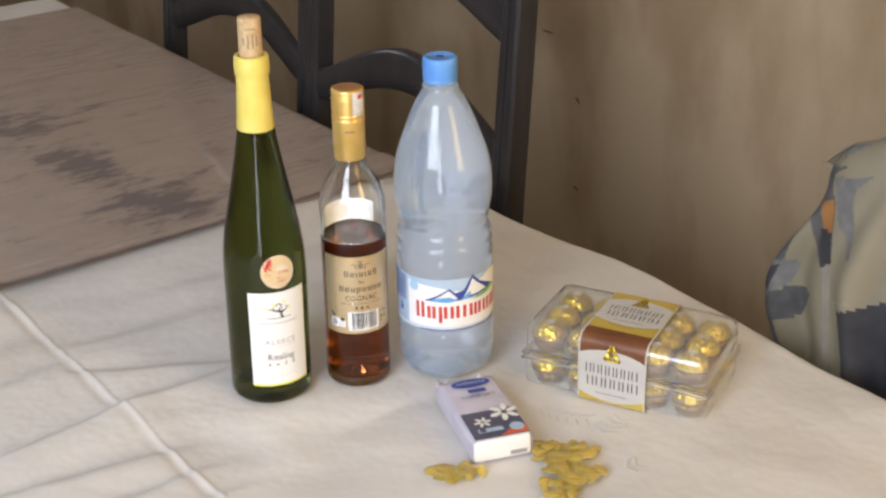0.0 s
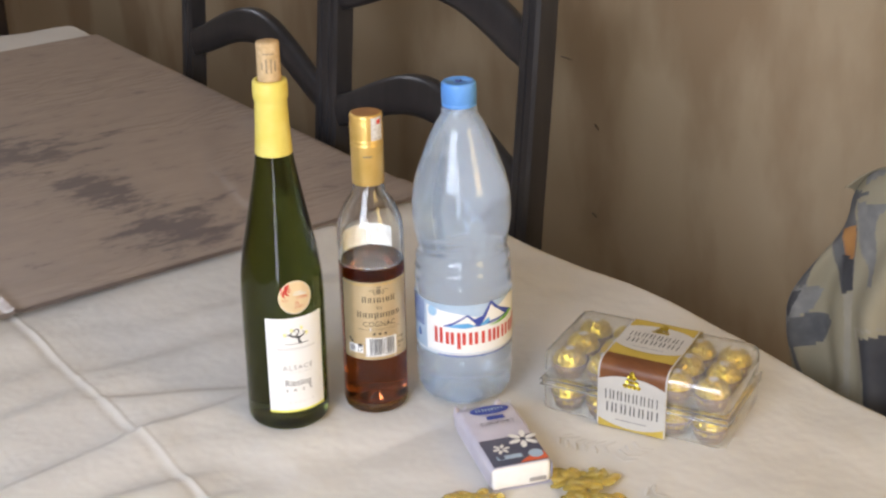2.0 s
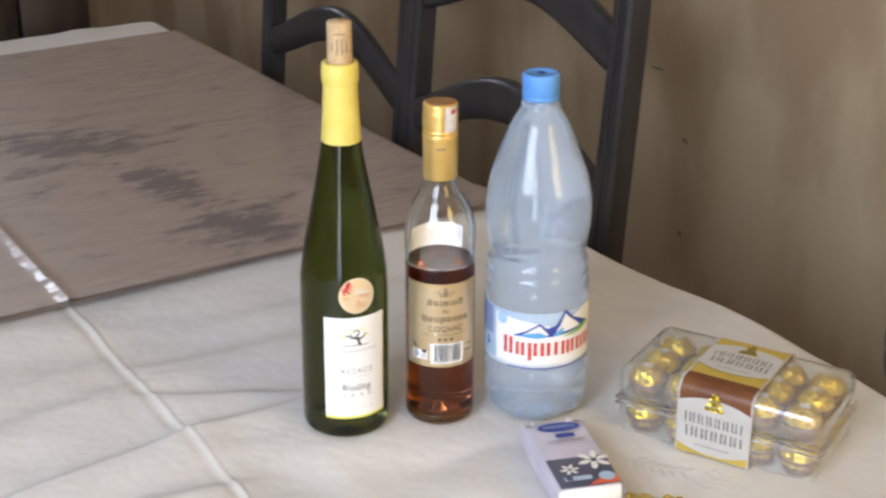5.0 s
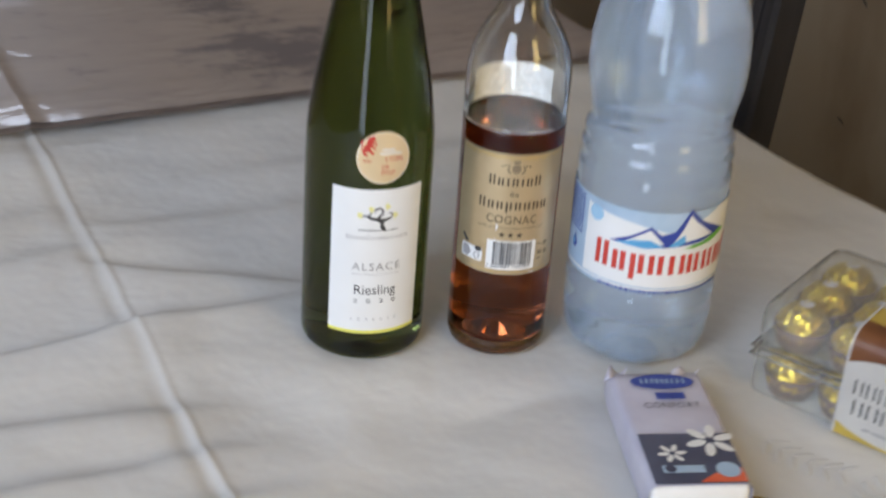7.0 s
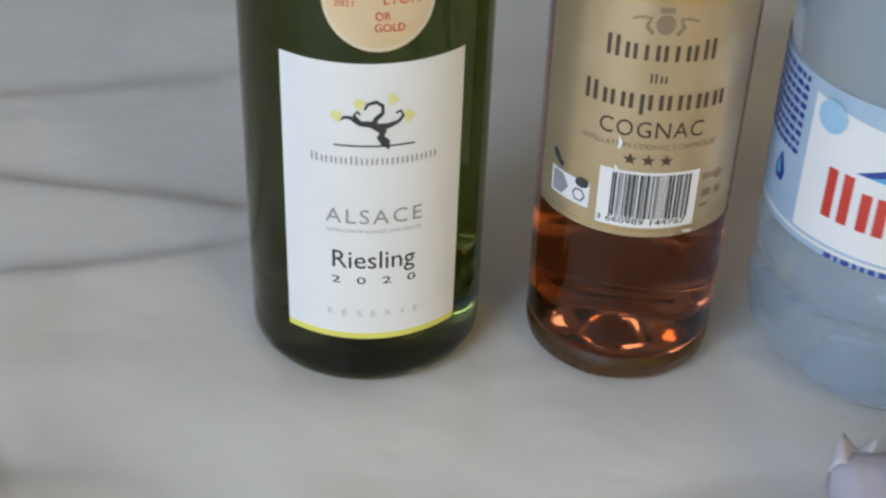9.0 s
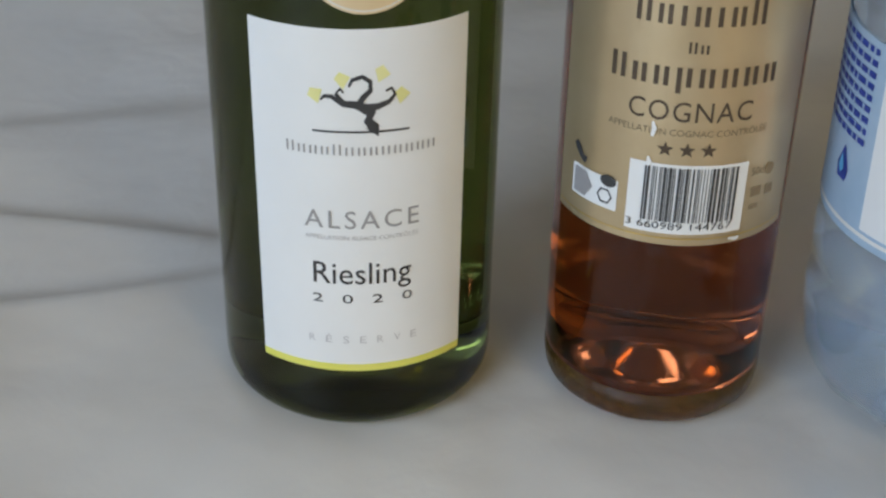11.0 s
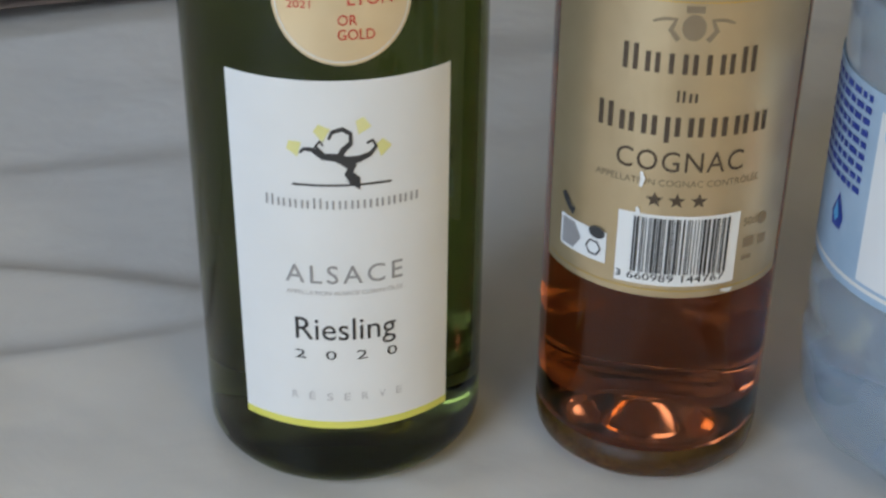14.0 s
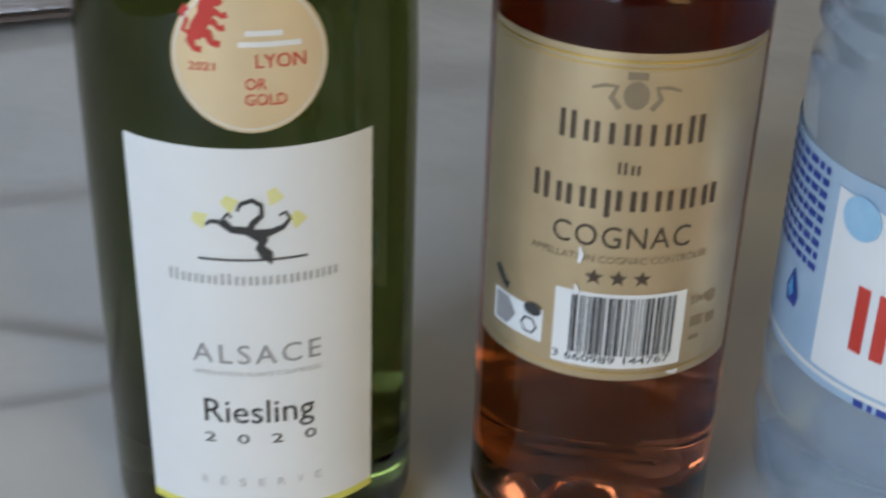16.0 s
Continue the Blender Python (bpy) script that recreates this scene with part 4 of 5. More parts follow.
    c = stroke([(0.0032, 0.1252), (0.0050, 0.1275), (0.0040, 0.1300), (0.0065, 0.1300), (0.0090, 0.1292)], [0.0012, 0.0012, 0.001, 0.0008, 0.0006], c)
    c = rect(0.0040, 0.0016, (0, 0.1324), c)
    ink(c, M_SEPIA2, "crest_emblem", "faint crest drawing")
    for pat, wd, h, z, pen in (("SnlnlnS", 0.0305, 0.0048, 0.1172, 0.27), ("So", 0.0046, 0.0022, 0.1105, 0.27), ("Snnpnonn", 0.0410, 0.0048, 0.1020, 0.27)):
        for bm in blocks(pat, wd, h, (0, z), pen=pen, gap=0.42):
            ink(bm, M_SEPIA, "name_block")
    ink(words("COGNAC", 0.0302, 0.0052, (0, 0.0930), spacing=1.1), M_SEPIA, "printed_word")
    ink(words("APPELLATION COGNAC CONTRÔLÉE", 0.0405, 0.0017, (0, 0.0892)), M_SEPIA2, "printed_line")
    for k in (-1, 0, 1):
        ink(star(0.0021, (0.0052 * k, 0.0855)), M_SEPIA, "printed_star")
    bc = part("barcode_patch", wrap(rect(0.0298, 0.0192, (0.0015, 0.0719)), R_SP, RS, az, 0.0003), M_PAPER, lab, "white barcode field")
    rng = random.Random(7)
    bm = bmesh.new()
    x = -0.0095
    while x < 0.0135:
        w = rng.choice((0.00022, 0.00022, 0.00044, 0.00066))
        rect(w, 0.0150, (x + w / 2, 0.0732), bm)
        x += w + rng.choice((0.00022, 0.00033, 0.00055))
    part("barcode", wrap(bm, R_SP, RS, az, 0.0005, 0.004), M_INK, bc)["kind"] = "stuff"
    part("barcode_digits", wrap(words("3 660989 144767", 0.0265, 0.0019, (0.0002, 0.0636)), R_SP, RS, az, 0.0005), M_INK, bc)
    # sorting marks
    sg = part("sorting_mark", wrap(rect(0.0150, 0.0085, (-0.0235, 0.0698)), R_SP, RS, az, 0.0003), M_PAPER, lab, "small recycling mark")
    g = poly([(-0.0300, 0.0735), (-0.0258, 0.0735), (-0.0234, 0.0700), (-0.0258, 0.0664), (-0.0300, 0.0664)])
    part("mark_arrow", wrap(g, R_SP, RS, az, 0.0005), M_GREY, sg)
    part("mark_dot", wrap(disc(0.0023, (-0.0187, 0.0734), squash=0.7), R_SP, RS, az, 0.0005), M_INK, sg)
    part("mark_bin", wrap(ring_flat(0.0018, 0.0023, (-0.0195, 0.0690), n=6), R_SP, RS, az, 0.0005), M_INK, sg)
    part("mark_person", wrap(stroke([(-0.0305, 0.0800), (-0.0292, 0.0786), (-0.0278, 0.0768), (-0.0262, 0.0762)], [0.0016, 0.0022, 0.0016, 0.0022]), R_SP, RS, az, 0.0004), M_INK, sg)
    sm = disc(0.0016, (0.0240, 0.0775))
    sm = rect(0.0034, 0.0026, (0.0200, 0.0722), sm)
    sm = rect(0.0030, 0.0012, (0.0198, 0.0680), sm)
    sm = rect(0.0028, 0.0026, (0.0248, 0.0716), sm)
    ink(sm, M_SEPIA2, "small_marks")
    ink(words("50cl", 0.0042, 0.0022, (0.0198, 0.0770)), M_SEPIA2, "printed_word")
    for pts in ([(-0.0087, 0.0926), (-0.0082, 0.0908), (-0.0086, 0.0886)], [(-0.0090, 0.0832), (-0.0086, 0.0818), (-0.0090, 0.0806)], [(0.0130, 0.0607), (0.0152, 0.0602), (0.0160, 0.0606)]):
        part("label_tear", wrap(stroke(pts, [0.0005, 0.0012, 0.0007]), R_SP, RS, az, 0.0007), M_PAPER, lab, "small white scuff")
    back = part("back_label", wrap(rect(R_SP * radians(110), 0.072, (0, 0.134)), R_SP, RS, 172, 0.00015), M_SEAL, b, "white back label seen through the glass")


make_spirit()

# ---------------- water bottle ----------------


def make_water():
    b = thing("water_bottle", "full blue-tinted plastic water bottle with blue cap", "bottle", leaning(0.1693, -0.027, -0.0026, 0.0008))
    pts = [(0.0452, 0.0215), (0.0457, 0.031), (0.0433, 0.0362), (0.0457, 0.041), (0.0455, 0.0500), (0.0433, 0.0535), (0.0452, 0.0568), (0.0452, 0.112), (0.0455, 0.117), (0.0452, 0.125), (0.0430, 0.1300), (0.0449, 0.1342), (0.0420, 0.1398), (0.0439, 0.1440), (0.0408, 0.151),
           (0.0414, 0.1545), (0.0428, 0.163), (0.0446, 0.173), (0.0456, 0.184), (0.0455, 0.195), (0.0447, 0.204), (0.0430, 0.214), (0.0404, 0.224), (0.0366, 0.235), (0.0322, 0.247), (0.0272, 0.2595), (0.0216, 0.271), (0.0168, 0.2785), (0.0142, 0.283), (0.0137, 0.289)]
    prof = smooth_profile(pts, 0.003)

    def feet(a, z):
        k = smoothstep(0.020, 0.004, z)
        g = 1 - 0.055 * k * (0.5 + 0.5 * math.cos(a * 5 + 0.6)) ** 3
        if 0.163 < z < 0.225:
            g += 0.010 * math.sin(math.pi * (z - 0.163) / 0.062) * max(0, math.sin(a * 4 + z * 60)) ** 2
        return g
    base = [(0, 0.012), (0.012, 0.009), (0.022, 0.002), (0.0300, 0.0006), (0.0355, 0.0016), (0.0402, 0.0050), (0.0432, 0.0100), (0.0448, 0.0160)]
    part("plastic_body", lathe(base + prof + [(0.0128, 0.291), (0, 0.291)], 120, feet), M_PET, b, "hazy blue-tinted ribbed plastic")
    part("neck_ring", lathe([(0.0137, 0.2815), (0.0166, 0.2820), (0.0166, 0.2842), (0.0137, 0.2848)], 48), M_PET, b)
    cap = part("cap", lathe([(0.0150, 0.2868), (0.0156, 0.2872), (0.0156, 0.2895), (0.0150, 0.2900), (0.0156, 0.2906), (0.0157, 0.3050), (0.0153, 0.3078), (0.0142, 0.3090), (0.0120, 0.3092), (0.0115, 0.3086), (0, 0.3085)], 96,
                            lambda a, z: 1 + (0.012 * math.cos(a * 48) if 0.2915 < z < 0.306 else 0)), M_BLUECAP, b, "bright blue ribbed screw cap")
    part("cap_dent", lathe([(0.0, 0.3087), (0.0035, 0.3089), (0.0, 0.30895)], 12), M_NAVY, cap)
    RB = lambda z: 0.0455
    R0 = 0.0455
    # sleeve
    sl = part("label_sleeve", wrap(rect(R0 * radians(250), 0.053, (0, 0.0835)), R0, RB, -20, 0.0002), M_PALEBLUE, b, "pale blue printed film label")
    wp = [(-0.052, 0.0612), (0.058, 0.0612), (0.058, 0.1085), (0.036, 0.1100), (0.014, 0.1010), (0.0, 0.0975), (-0.020, 0.1020), (-0.052, 0.1060)]
    panel = part("white_panel", wrap(poly(wp), R0, RB, -6, 0.0004), M_PAPER, sl, "white panel under the brand")
    ink = lambda bm, m, name, text="": part(name, wrap(bm, R0, RB, -6, 0.0006), m, panel, text)
    # the name as red blocks of letter sizes
    for bm in blocks("SnpolmonT", 0.0935, 0.0125, (0.0045, 0.0702), pen=0.32, gap=0.28):
        ink(bm, M_RED, "name_block")
    mt = lambda pts, m, off: part("mountain_shape", wrap(poly(pts), R0, RB, -6, off), m, panel)
    mt([(-0.034, 0.0880), (-0.022, 0.0935), (-0.010, 0.1010), (-0.004, 0.0960), (0.004, 0.0985), (0.0125, 0.1120), (0.0215, 0.1030), (0.031, 0.0985), (0.041, 0.0935), (0.020, 0.0895), (0.0, 0.0880)], M_NAVY, 0.0006)
    mt([(-0.026, 0.0890), (-0.019, 0.0935), (-0.0105, 0.0990), (-0.0065, 0.0950), (-0.002, 0.0900)], M_WHITE, 0.0008)
    mt([(0.003, 0.0905), (0.008, 0.0985), (0.0125, 0.1085), (0.0165, 0.1040), (0.0235, 0.0985), (0.030, 0.0930)], M_WHITE, 0.0008)
    mt([(-0.030, 0.0882), (-0.020, 0.0915), (-0.010, 0.0925), (-0.002, 0.0885), (-0.012, 0.0870)], M_SKYBLUE, 0.0010)
    mt([(0.0005, 0.0890), (0.006, 0.0935), (0.010, 0.0960), (0.011, 0.0915), (0.006, 0.0885)], M_SKYBLUE, 0.0010)
    mt([(0.010, 0.0872), (0.024, 0.0900), (0.038, 0.0945), (0.044, 0.0925), (0.030, 0.0880), (0.016, 0.0866)], M_LEAF, 0.0010)
    ring = lambda z, h, m: part("label_line", wrap(rect(R0 * radians(248), h, (0, z)), R0, RB, -20, 0.0004), m, sl)
    ring(0.0597, 0.0012, M_WHITE)
    part("label_text", wrap(bars([(random.Random(i).uniform(0.5, 1.4), 0, 1) for i in range(30)], 0.085, 0.0018, (0.004, 0.0572), gap=0.5), R0, RB, -6, 0.0005), M_NAVY, sl)
    # side text column and drop mark
    rng = random.Random(3)
    for k in range(9):
        part("text_bar", wrap(bars([(rng.uniform(0.5, 1.5), 0, 1) for i in range(7)], 0.0235, 0.0016, (0, 0.1065 - 0.0030 * k), gap=0.35), R0, RB, -91, 0.0005), M_NAVY, sl)
    part("drop_mark", wrap(poly([(0.0, 0.0795), (0.0030, 0.0735), (0.0022, 0.0700), (-0.0022, 0.0700), (-0.0030, 0.0735)]), R0, RB, -86, 0.0005), M_NAVY, sl, "navy drop mark")
    part("drop_core", wrap(poly([(0.0, 0.0775), (0.0014, 0.0735), (0.0, 0.0715), (-0.0014, 0.0735)]), R0, RB, -86, 0.0008), M_SKYBLUE, sl)
    part("round_mark", wrap(disc(0.0050, (0, 0.1015)), R0, RB, -62, 0.0009), M_DOT, panel, "small light blue round mark")


make_water()

# ---------------- chocolate box ----------------
BX, BD, BH = 0.178, 0.0985, 0.0660


def shell_box(x, y, z0, z1, t, bevel, lid):
    """An open-sided thin plastic tray or lid (lid: open below)."""
    bm = box(x, y, z1 - z0, (0, 0, (z0 + z1) / 2), bevel, seg=3)
    inn = box(x - 2 * t, y - 2 * t, z1 - z0 - 2 * t, (0, 0, (z0 + z1) / 2), max(bevel - t, 0.001), seg=3)
    bmesh.ops.reverse_faces(inn, faces=inn.faces)
    me = bpy.data.meshes.new("tmp")
    inn.to_mesh(me)
    inn.free()
    bm.from_mesh(me)
    bpy.data.meshes.remove(me)
    return bm


def foil_ball(r, seed):
    bm = bmesh.new()
    bmesh.ops.create_icosphere(bm, subdivisions=4, radius=r)
    for v in bm.verts:
        d = v.co.normalized()
        k = noise.noise(d * 3.2 + Vector((seed, 0, 0))) * 0.05 + noise.noise(d * 9 + Vector((0, seed, 0))) * 0.045
        pleat = 0.03 * math.sin(math.atan2(d.y, d.x) * 16 + 3 * d.z) * (1 - abs(d.z))
        v.co = d * r * (1 + k + pleat)
        v.co.z *= 0.93
    return bm


def paper_cup(r0, r1, h):
    return lathe([(0, 0.0004), (r0 * 0.9, 0.0004), (r0, 0.001), ((r0 + r1) / 2, h * 0.5), (r1, h), (r1 - 0.0006, h), (r0 - 0.0006, 0.0016), (0, 0.0012)], 64,
                 lambda a, z: 1 + 0.03 * math.cos(a * 28) * min(1, z / 0.004))


def make_chocolates():
    turn = -51.0
    dx = Vector((math.cos(radians(turn)), math.sin(radians(turn)), 0))
    c = Vector((0.2725, -0.1675, 0)) + Vector((-dx.y, dx.x, 0)) * BD / 2
    home = pose(c.x, c.y, 0, 0, 0, turn)
    b = thing("chocolate_box", "clear plastic box of gold-wrapped chocolates with a printed band", "box", home)
    part("tray", shell_box(BX, BD, 0.0008, 0.0325, 0.0009, 0.007, False), M_BOX, b, "clear plastic lower tray").visible_shadow = False
    part("lid", shell_box(BX + 0.001, BD + 0.001, 0.0332, BH, 0.0009, 0.010, True), M_BOX, b, "clear plastic upper tray and lid").visible_shadow = False
    for z in (0.0290, 0.0345):
        rim = box(BX + 0.0035, BD + 0.0035, 0.0016, (0, 0, z), 0.0007, seg=1)
        hole = [f for f in rim.faces if abs(f.normal.z) > 0.9]
        bmesh.ops.inset_region(rim, faces=hole, thickness=0.0040)
        bmesh.ops.delete(rim, geom=hole, context='FACES')
        part("tray_rim", rim, M_BOX, b).visible_shadow = False
    balls = []
    for s in range(3):
        balls.append(mesh_of(foil_ball(0.0156, 3.7 * s + 1), "foil_ball", M_FOIL))
    cup = mesh_of(paper_cup(0.0124, 0.0169, 0.0160), "paper_cup", M_CUP)
    tag = mesh_of(disc(0.0044, n=16), "seal", M_CARD)
    rng = random.Random(5)
    for layer in (0, 1):
        for i in range(5):
            for j in range(3):
                x, y = (i - 2) * 0.0344, (j - 1) * 0.0318
                z = 0.0022 + layer * 0.0325
                ch = new("chocolate", balls[rng.randrange(3)])
                ch.parent = b
                ch.matrix_local = pose(x, y, z + 0.0135, 0, 0, rng.uniform(0, 360))
                cp = new("paper_cup", cup)
                cp.parent = b
                cp.matrix_local = pose(x, y, z, 0, 0, rng.uniform(0, 360))
                if layer == 1:
                    sl = new("seal", tag)
                    sl.parent = ch
                    sl.matrix_local = pose(0, 0, 0.0144)
    # printed band round the box, bent over the rounded edges
    bw, y0, z1, rr = 0.0655, BD / 2 + 0.0012, BH + 0.0014, 0.011
    line = [(-y0, 0.0010), (-y0, 0.020)]
    line += [(-y0 + rr - rr * math.cos(radians(k * 10)), z1 - rr + rr * math.sin(radians(k * 10))) for k in range(10)]
    line += [(-y, z) for y, z in line[::-1]]
    runs = [0.0]
    for p, q in zip(line, line[1:]):
        runs.append(runs[-1] + math.hypot(q[0] - p[0], q[1] - p[1]))

    def bent(lo, hi, width, off):
        """A strip of card over the box, from lo to hi along the bend."""
        bm = bmesh.new()
        at = [lo] + [r for r in runs if lo < r < hi] + [hi]
        rows = []
        for d in at:
            y, z = float(np.interp(d, runs, [p[0] for p in line])), float(np.interp(d, runs, [p[1] for p in line]))
            ny, nz = np.clip(y / (y0 - rr), -1, 1) if abs(y) > y0 - rr else 0.0, 1.0 if z > z1 - rr else 0.0
            k = math.hypot(ny, nz) or 1.0
            rows.append([bm.verts.new((x, y + off * ny / k, z + off * nz / k)) for x in (-width / 2, width / 2)])
        for p, q in zip(rows, rows[1:]):
            bm.faces.new((p[0], p[1], q[1], q[0]))
        return bm
    card = bent(0.0, runs[-1], bw, 0.0)
    card.normal_update()
    bmesh.ops.solidify(card, geom=card.faces[:], thickness=0.0006)
    band = part("card_band", card, M_BAND, b, "gold and brown printed card band", smooth=False)
    for x in (-bw / 2 + 0.0007, bw / 2 - 0.0007):
        edge = bent(0.0, runs[-1], 0.0014, 0.0007)
        bmesh.ops.translate(edge, vec=(x, 0, 0), verts=edge.verts)
        part("band_edge", edge, M_CARD, band, "pale cut edge of the card")
    part("brown_panel", bent(0.046, 0.080, bw - 0.0028, 0.0005), M_BROWN, band, "brown strip over the fold")
    front = Matrix.Translation((0, -y0 - 0.0006, 0)) @ Matrix.Rotation(radians(90), 4, 'X')
    top = Matrix.Translation((0, 0, z1 + 0.0006))

    def clip(bm, x0, x1, y0, y1):
        for co, no in (((x0, 0, 0), (-1, 0, 0)), ((x1, 0, 0), (1, 0, 0)), ((0, y0, 0), (0, -1, 0)), ((0, y1, 0), (0, 1, 0))):
            bmesh.ops.bisect_plane(bm, geom=bm.verts[:] + bm.edges[:] + bm.faces[:], plane_co=co, plane_no=no, clear_outer=True)
        return bm
    h = bw / 2
    part("white_oval", clip(disc(0.0466, (0, 0.030), squash=0.57), -h + 0.0014, h - 0.0014, 0.002, 0.0562), M_CARD, band, "white oval field", m=front @ Matrix.Translation((0, 0, 0.0003)))
    part("white_oval", clip(disc(0.043, (0, 0.006), squash=0.62), -h + 0.0014, h - 0.0014, -0.031, 0.05), M_CARD, band, "white oval field", m=top @ Matrix.Translation((0, 0, 0.0003)))
    for m, y1, y2, y3, s in ((front, 0.0310, 0.0180, 0.0105, 1.45), (top, 0.0060, -0.0060, -0.0135, 1.35)):
        up = m @ Matrix.Translation((0, 0, 0.0006))
        for bm in blocks("nnnnnno", 0.050, 0.0066 * s, (0, y1), pen=0.15, gap=0.34) + blocks("nonnnn", 0.049, 0.0066 * s, (0.001, y2), pen=0.15, gap=0.34):
            part("name_block", bm, M_INK, band, m=up)
        part("tagline_bar", bars([(1, 0, 1), (2.4, 0, 1), (3, 0, 1)], 0.030, 0.0009 * s, (0, y3), gap=0.3), M_GREY, band, m=up)
        pb = bmesh.new()
        for k, (n, yy) in enumerate(((4, 0), (3, 0.0034), (2, 0.0066), (1, 0.0096))):
            for q in range(n):
                disc(0.0023, ((q - (n - 1) / 2) * 0.0042, yy * 1.35 + y1 + 0.0115 * s), pb, 12)
        part("pyramid_emblem", pb, M_FOIL, band, "golden pyramid picture", m=m @ Matrix.Translation((0, 0, 0.0005)))


make_chocolates()

# ---------------- tissue pack ----------------


def make_tissues():
    a, b_ = Vector((0.1143, -0.2070)), Vector((0.1700, -0.2120))
    yaw = -6.5
    L, Wd, H = 0.104, 0.0555, 0.0235
    d = Vector((-math.sin(radians(yaw)), math.cos(radians(yaw))))
    c = (a + b_) / 2 + d * L / 2
    p = thing("tissue_pack", "opened pack of paper tissues in printed plastic wrap", "tissues", pose(c.x, c.y, 0.0006, 0, 0, yaw))
    bm = box(Wd - 0.002, L - 0.003, H - 0.002, (0, -0.001, H / 2), 0.004, seg=3)
    part("folded_tissue", bm, M_TISSUE, p, "stack of folded white tissues")

    def film_sleeve():
        bm = bmesh.new()
        prof = []
        hw, r = Wd / 2, 0.005
        for cx, cz, a0 in ((hw - r, r, -90), (hw - r, H - r, 0), (-hw + r, H - r, 90), (-hw + r, r, 180)):
            for k in range(6):
                q = radians(a0 + 90 * k / 5)
                prof.append((cx + r * math.cos(q), cz + r * math.sin(q)))
        rows = []
        for i in range(31):
            t = i / 30
            y = -L / 2 + 0.0015 + t * (L + 0.004)
            pinch = 1 - 0.30 * smoothstep(0.90, 1.0, t)
            row = []
            for x, z in prof:
                k = 0.0009 * noise.noise(Vector((x * 90, y * 60, z * 90)))
                row.append(bm.verts.new((x * (1 + k * 20), y, 0.0118 + (z - 0.0118) * pinch + k)))
            rows.append(row)
        n = len(prof)
        for r0, r1 in zip(rows, rows[1:]):
            for k in range(n):
                bm.faces.new((r0[k], r0[(k + 1) % n], r1[(k + 1) % n], r1[k]))
        bm.faces.new(rows[-1])
        bmesh.ops.recalc_face_normals(bm, faces=bm.faces)
        return bm
    wrap_ob = part("wrapper", film_sleeve(), M_WRAP, p, "glossy lilac-white plastic wrapper")
    for (x0, y0), (x1, y1), w in (((-0.026, 0.050), (-0.020, 0.060), 0.010), ((0.012, 0.052), (0.022, 0.058), 0.012)):
        fl = bmesh.new()
        rows = []
        for i in range(7):
            t = i / 6
            rows.append([fl.verts.new((x0 + (x1 - x0) * t - w / 2 + w * k / 4, y0 + (y1 - y0) * t, H * 0.8 + 0.004 * math.sin(t * 2.6 + k) + 0.004 * t)) for k in range(5)])
        for r0, r1 in zip(rows, rows[1:]):
            for k in range(4):
                fl.faces.new((r0[k], r0[k + 1], r1[k + 1], r1[k]))
        fl.normal_update()
        bmesh.ops.solidify(fl, geom=fl.faces[:], thickness=0.0002)
        part("torn_flap", fl, M_WRAP, wrap_ob, "torn open end of the wrapper")
    up = Matrix.Translation((0, 0.0015, H + 0.0012))
    pr = lambda bm, m, name, text="", o=0.0: part(name, bm, m, wrap_ob, text, smooth=False, m=up @ Matrix.Translation((0, 0, o)))
    pr(rect(Wd - 0.006, 0.043, (0, -0.0305)), M_SLATE, "dark_panel", "slate-blue printed panel")
    pr(poly([(0.0245, -0.0515), (0.0245, -0.0395), (0.0145, -0.0410), (0.0060, -0.0460), (-0.0010, -0.0515)]), M_ORANGE, "orange_corner", "orange-red corner", 0.0003)
    pr(disc(0.0065, (0.0165, -0.0415), squash=1.0), M_PALEBLUE, "round_badge", "", 0.0006)
    pr(disc(0.0185, (0.001, 0.0405), squash=0.40), M_NAVY, "brand_oval", "navy oval", 0.0003)
    for bm in blocks("lonnll", 0.026, 0.0048, (0.001, 0.0383), pen=0.22, gap=0.35):
        pr(bm, M_PALEBLUE, "name_block", "", 0.0006)
    pr(rect(0.0165, 0.0062, (0.0025, 0.0265)), M_NAVY, "small_square", "", 0.0003)
    pr(words("CONFORT", 0.0320, 0.0050, (0.0015, 0.0150), spacing=1.1), M_SLATE, "printed_word", "", 0.0003)

    def flower(x, y, r, n, rot):
        bm = bmesh.new()
        for k in range(n):
            a = 2 * math.pi * k / n + rot
            pts = []
            for i in range(10):
                q = 2 * math.pi * i / 10
                lx, ly = r * 0.58 + r * 0.42 * math.cos(q), r * 0.20 * math.sin(q)
                pts.append((x + lx * math.cos(a) - ly * math.sin(a), y + lx * math.sin(a) + ly * math.cos(a)))
            poly(pts, bm)
        return bm
    pr(flower(0.0135, -0.0160, 0.0145, 6, 0.3), M_WHITE, "flower_print", "white flower", 0.0005)
    pr(flower(-0.0100, -0.0270, 0.0082, 6, 0.1), M_WHITE, "flower_print", "white flower", 0.0005)
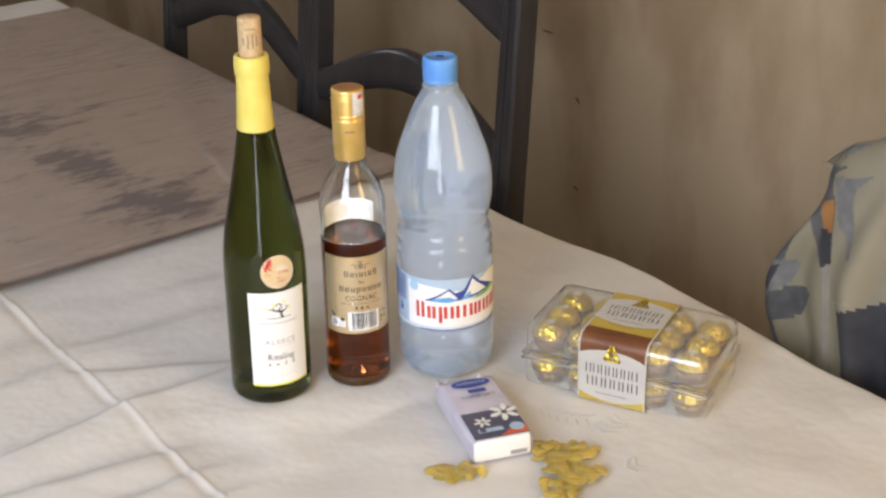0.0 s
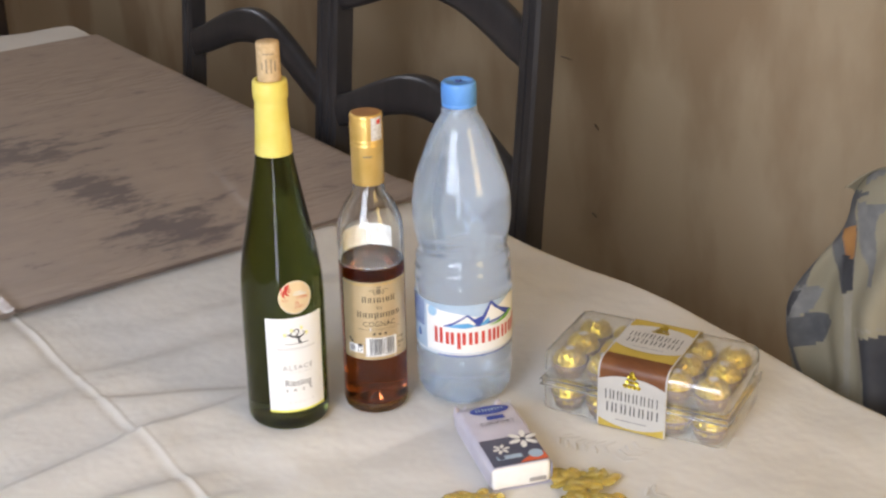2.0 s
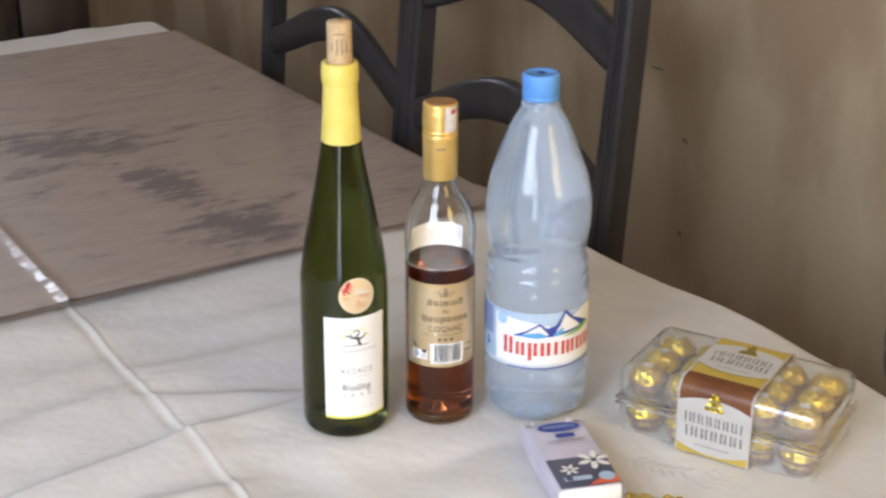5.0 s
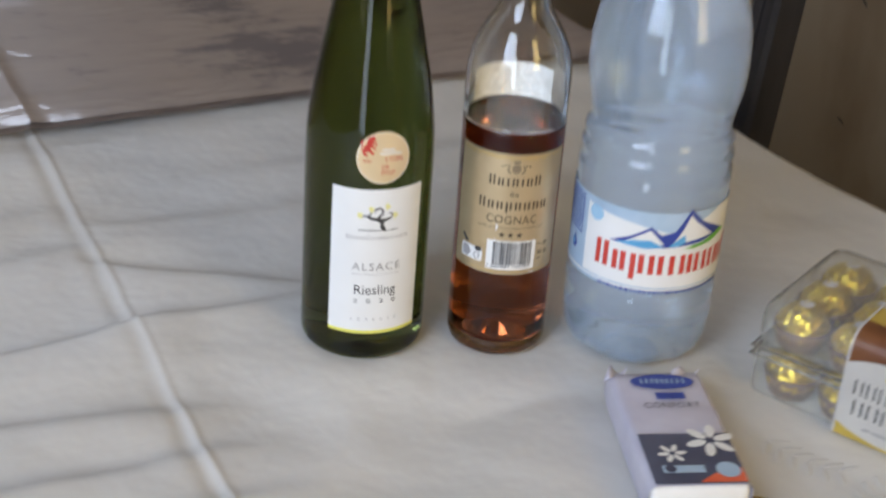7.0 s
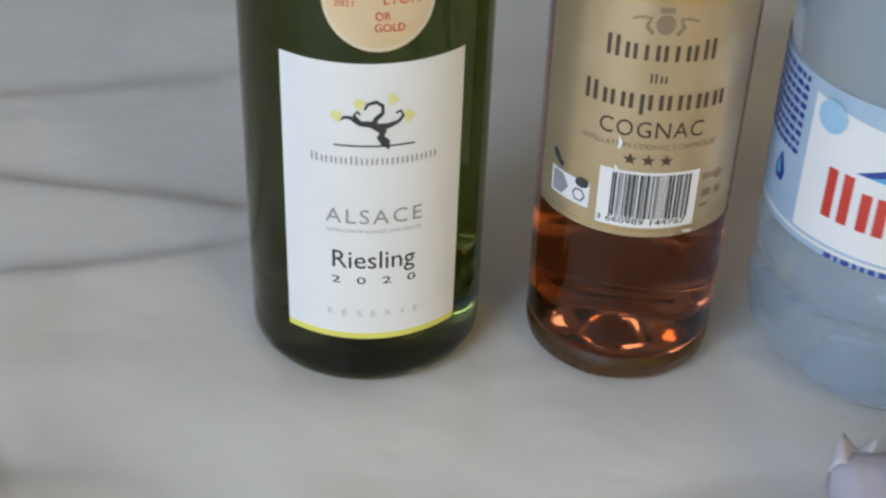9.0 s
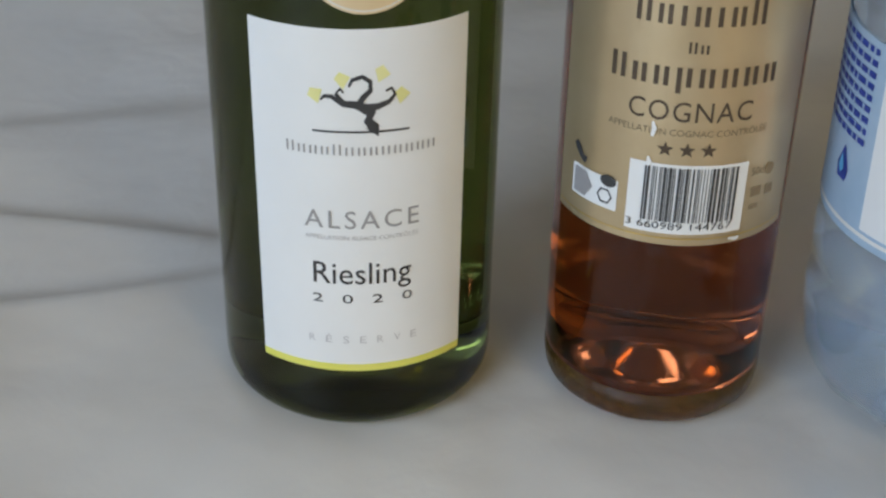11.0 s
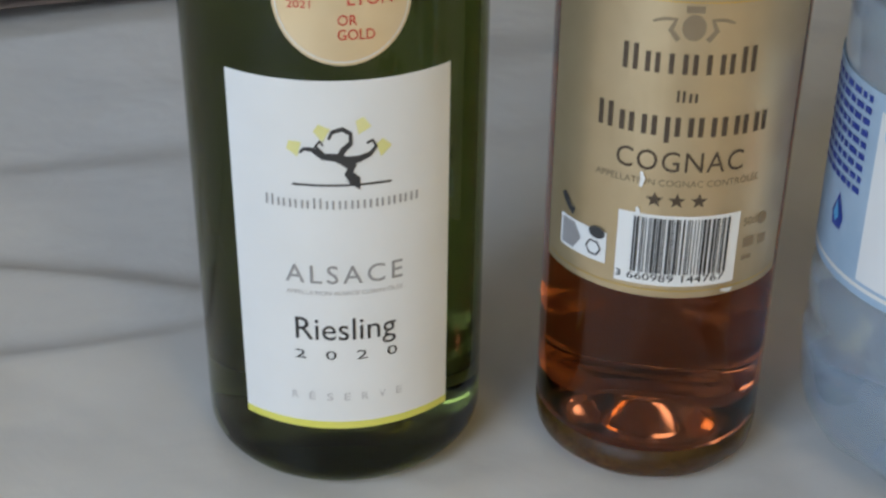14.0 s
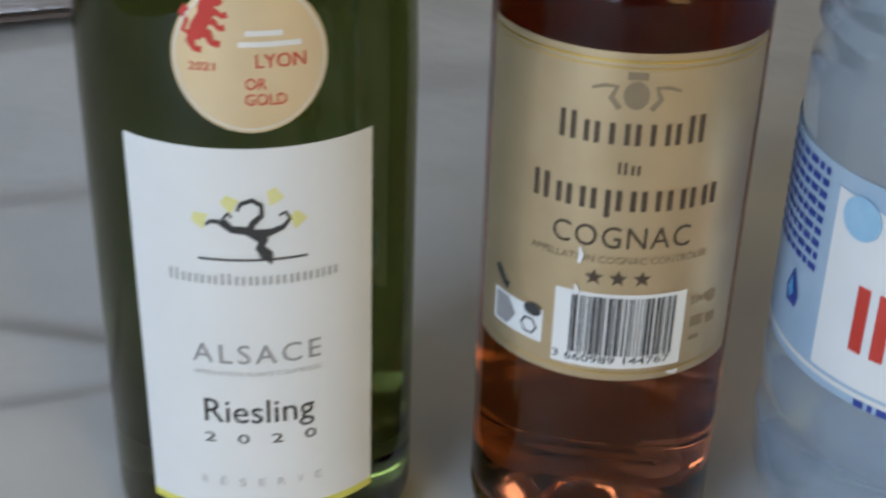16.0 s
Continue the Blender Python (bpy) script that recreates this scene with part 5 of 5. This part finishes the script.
    pr(rect(0.0225, 0.0062, (-0.0070, -0.0405)), M_PALEBLUE, "printed_badge", "", 0.0005)
    pr(disc(0.0030, (-0.0140, -0.0405)), M_SLATE, "badge_dot", "", 0.0008)
    fr = Matrix.Translation((0, -L / 2 - 0.0006, 0)) @ Matrix.Rotation(radians(90), 4, 'X')
    part("end_code", rect(0.0150, 0.0040, (0.0140, 0.0075)), M_GREY, p, "grey printed code", smooth=False, m=fr)


make_tissues()

# ---------------- amber beads ----------------


def make_beads(name_label, spots_, seed, count):
    rng = random.Random(seed)
    x0 = sum(s[0] for s in spots_) / len(spots_)
    y0 = sum(s[1] for s in spots_) / len(spots_)
    g = thing("bead_cluster", name_label, "beads", pose(x0, y0, 0), group="gold beads on the cloth")
    shapes = []
    for s in range(4):
        bm = bmesh.new()
        bmesh.ops.create_icosphere(bm, subdivisions=3, radius=1)
        for v in bm.verts:
            v.co *= 1 + 0.12 * noise.noise(v.co * 1.5 + Vector((s * 4, 0, 0)))
        bmesh.ops.scale(bm, vec=(0.0078, 0.0048, 0.0017), verts=bm.verts)
        shapes.append(mesh_of(bm, "bead", M_AMBER))
    for k in range(count):
        cx, cy, sx, sy = spots_[k % len(spots_)]
        ob = new("bead", shapes[rng.randrange(4)])
        ob.parent = g
        ob.matrix_local = pose(cx - x0 + rng.gauss(0, sx), cy - y0 + rng.gauss(0, sy), 0.0022 + 0.0040 * rng.random() ** 2, rng.uniform(-18, 18), rng.uniform(-18, 18), rng.uniform(0, 360)) @ Matrix.Diagonal((*[rng.uniform(0.75, 1.1)] * 3, 1))


make_beads("heap of translucent golden beads beside the tissue pack", [(0.182, -0.212, 0.008, 0.007), (0.205, -0.226, 0.008, 0.007), (0.180, -0.240, 0.008, 0.006), (0.188, -0.258, 0.009, 0.008), (0.165, -0.272, 0.009, 0.008)], 4, 104)
make_beads("small heap of translucent golden beads by the tissue pack", [(0.086, -0.209, 0.006, 0.006), (0.100, -0.215, 0.006, 0.005)], 9, 28)
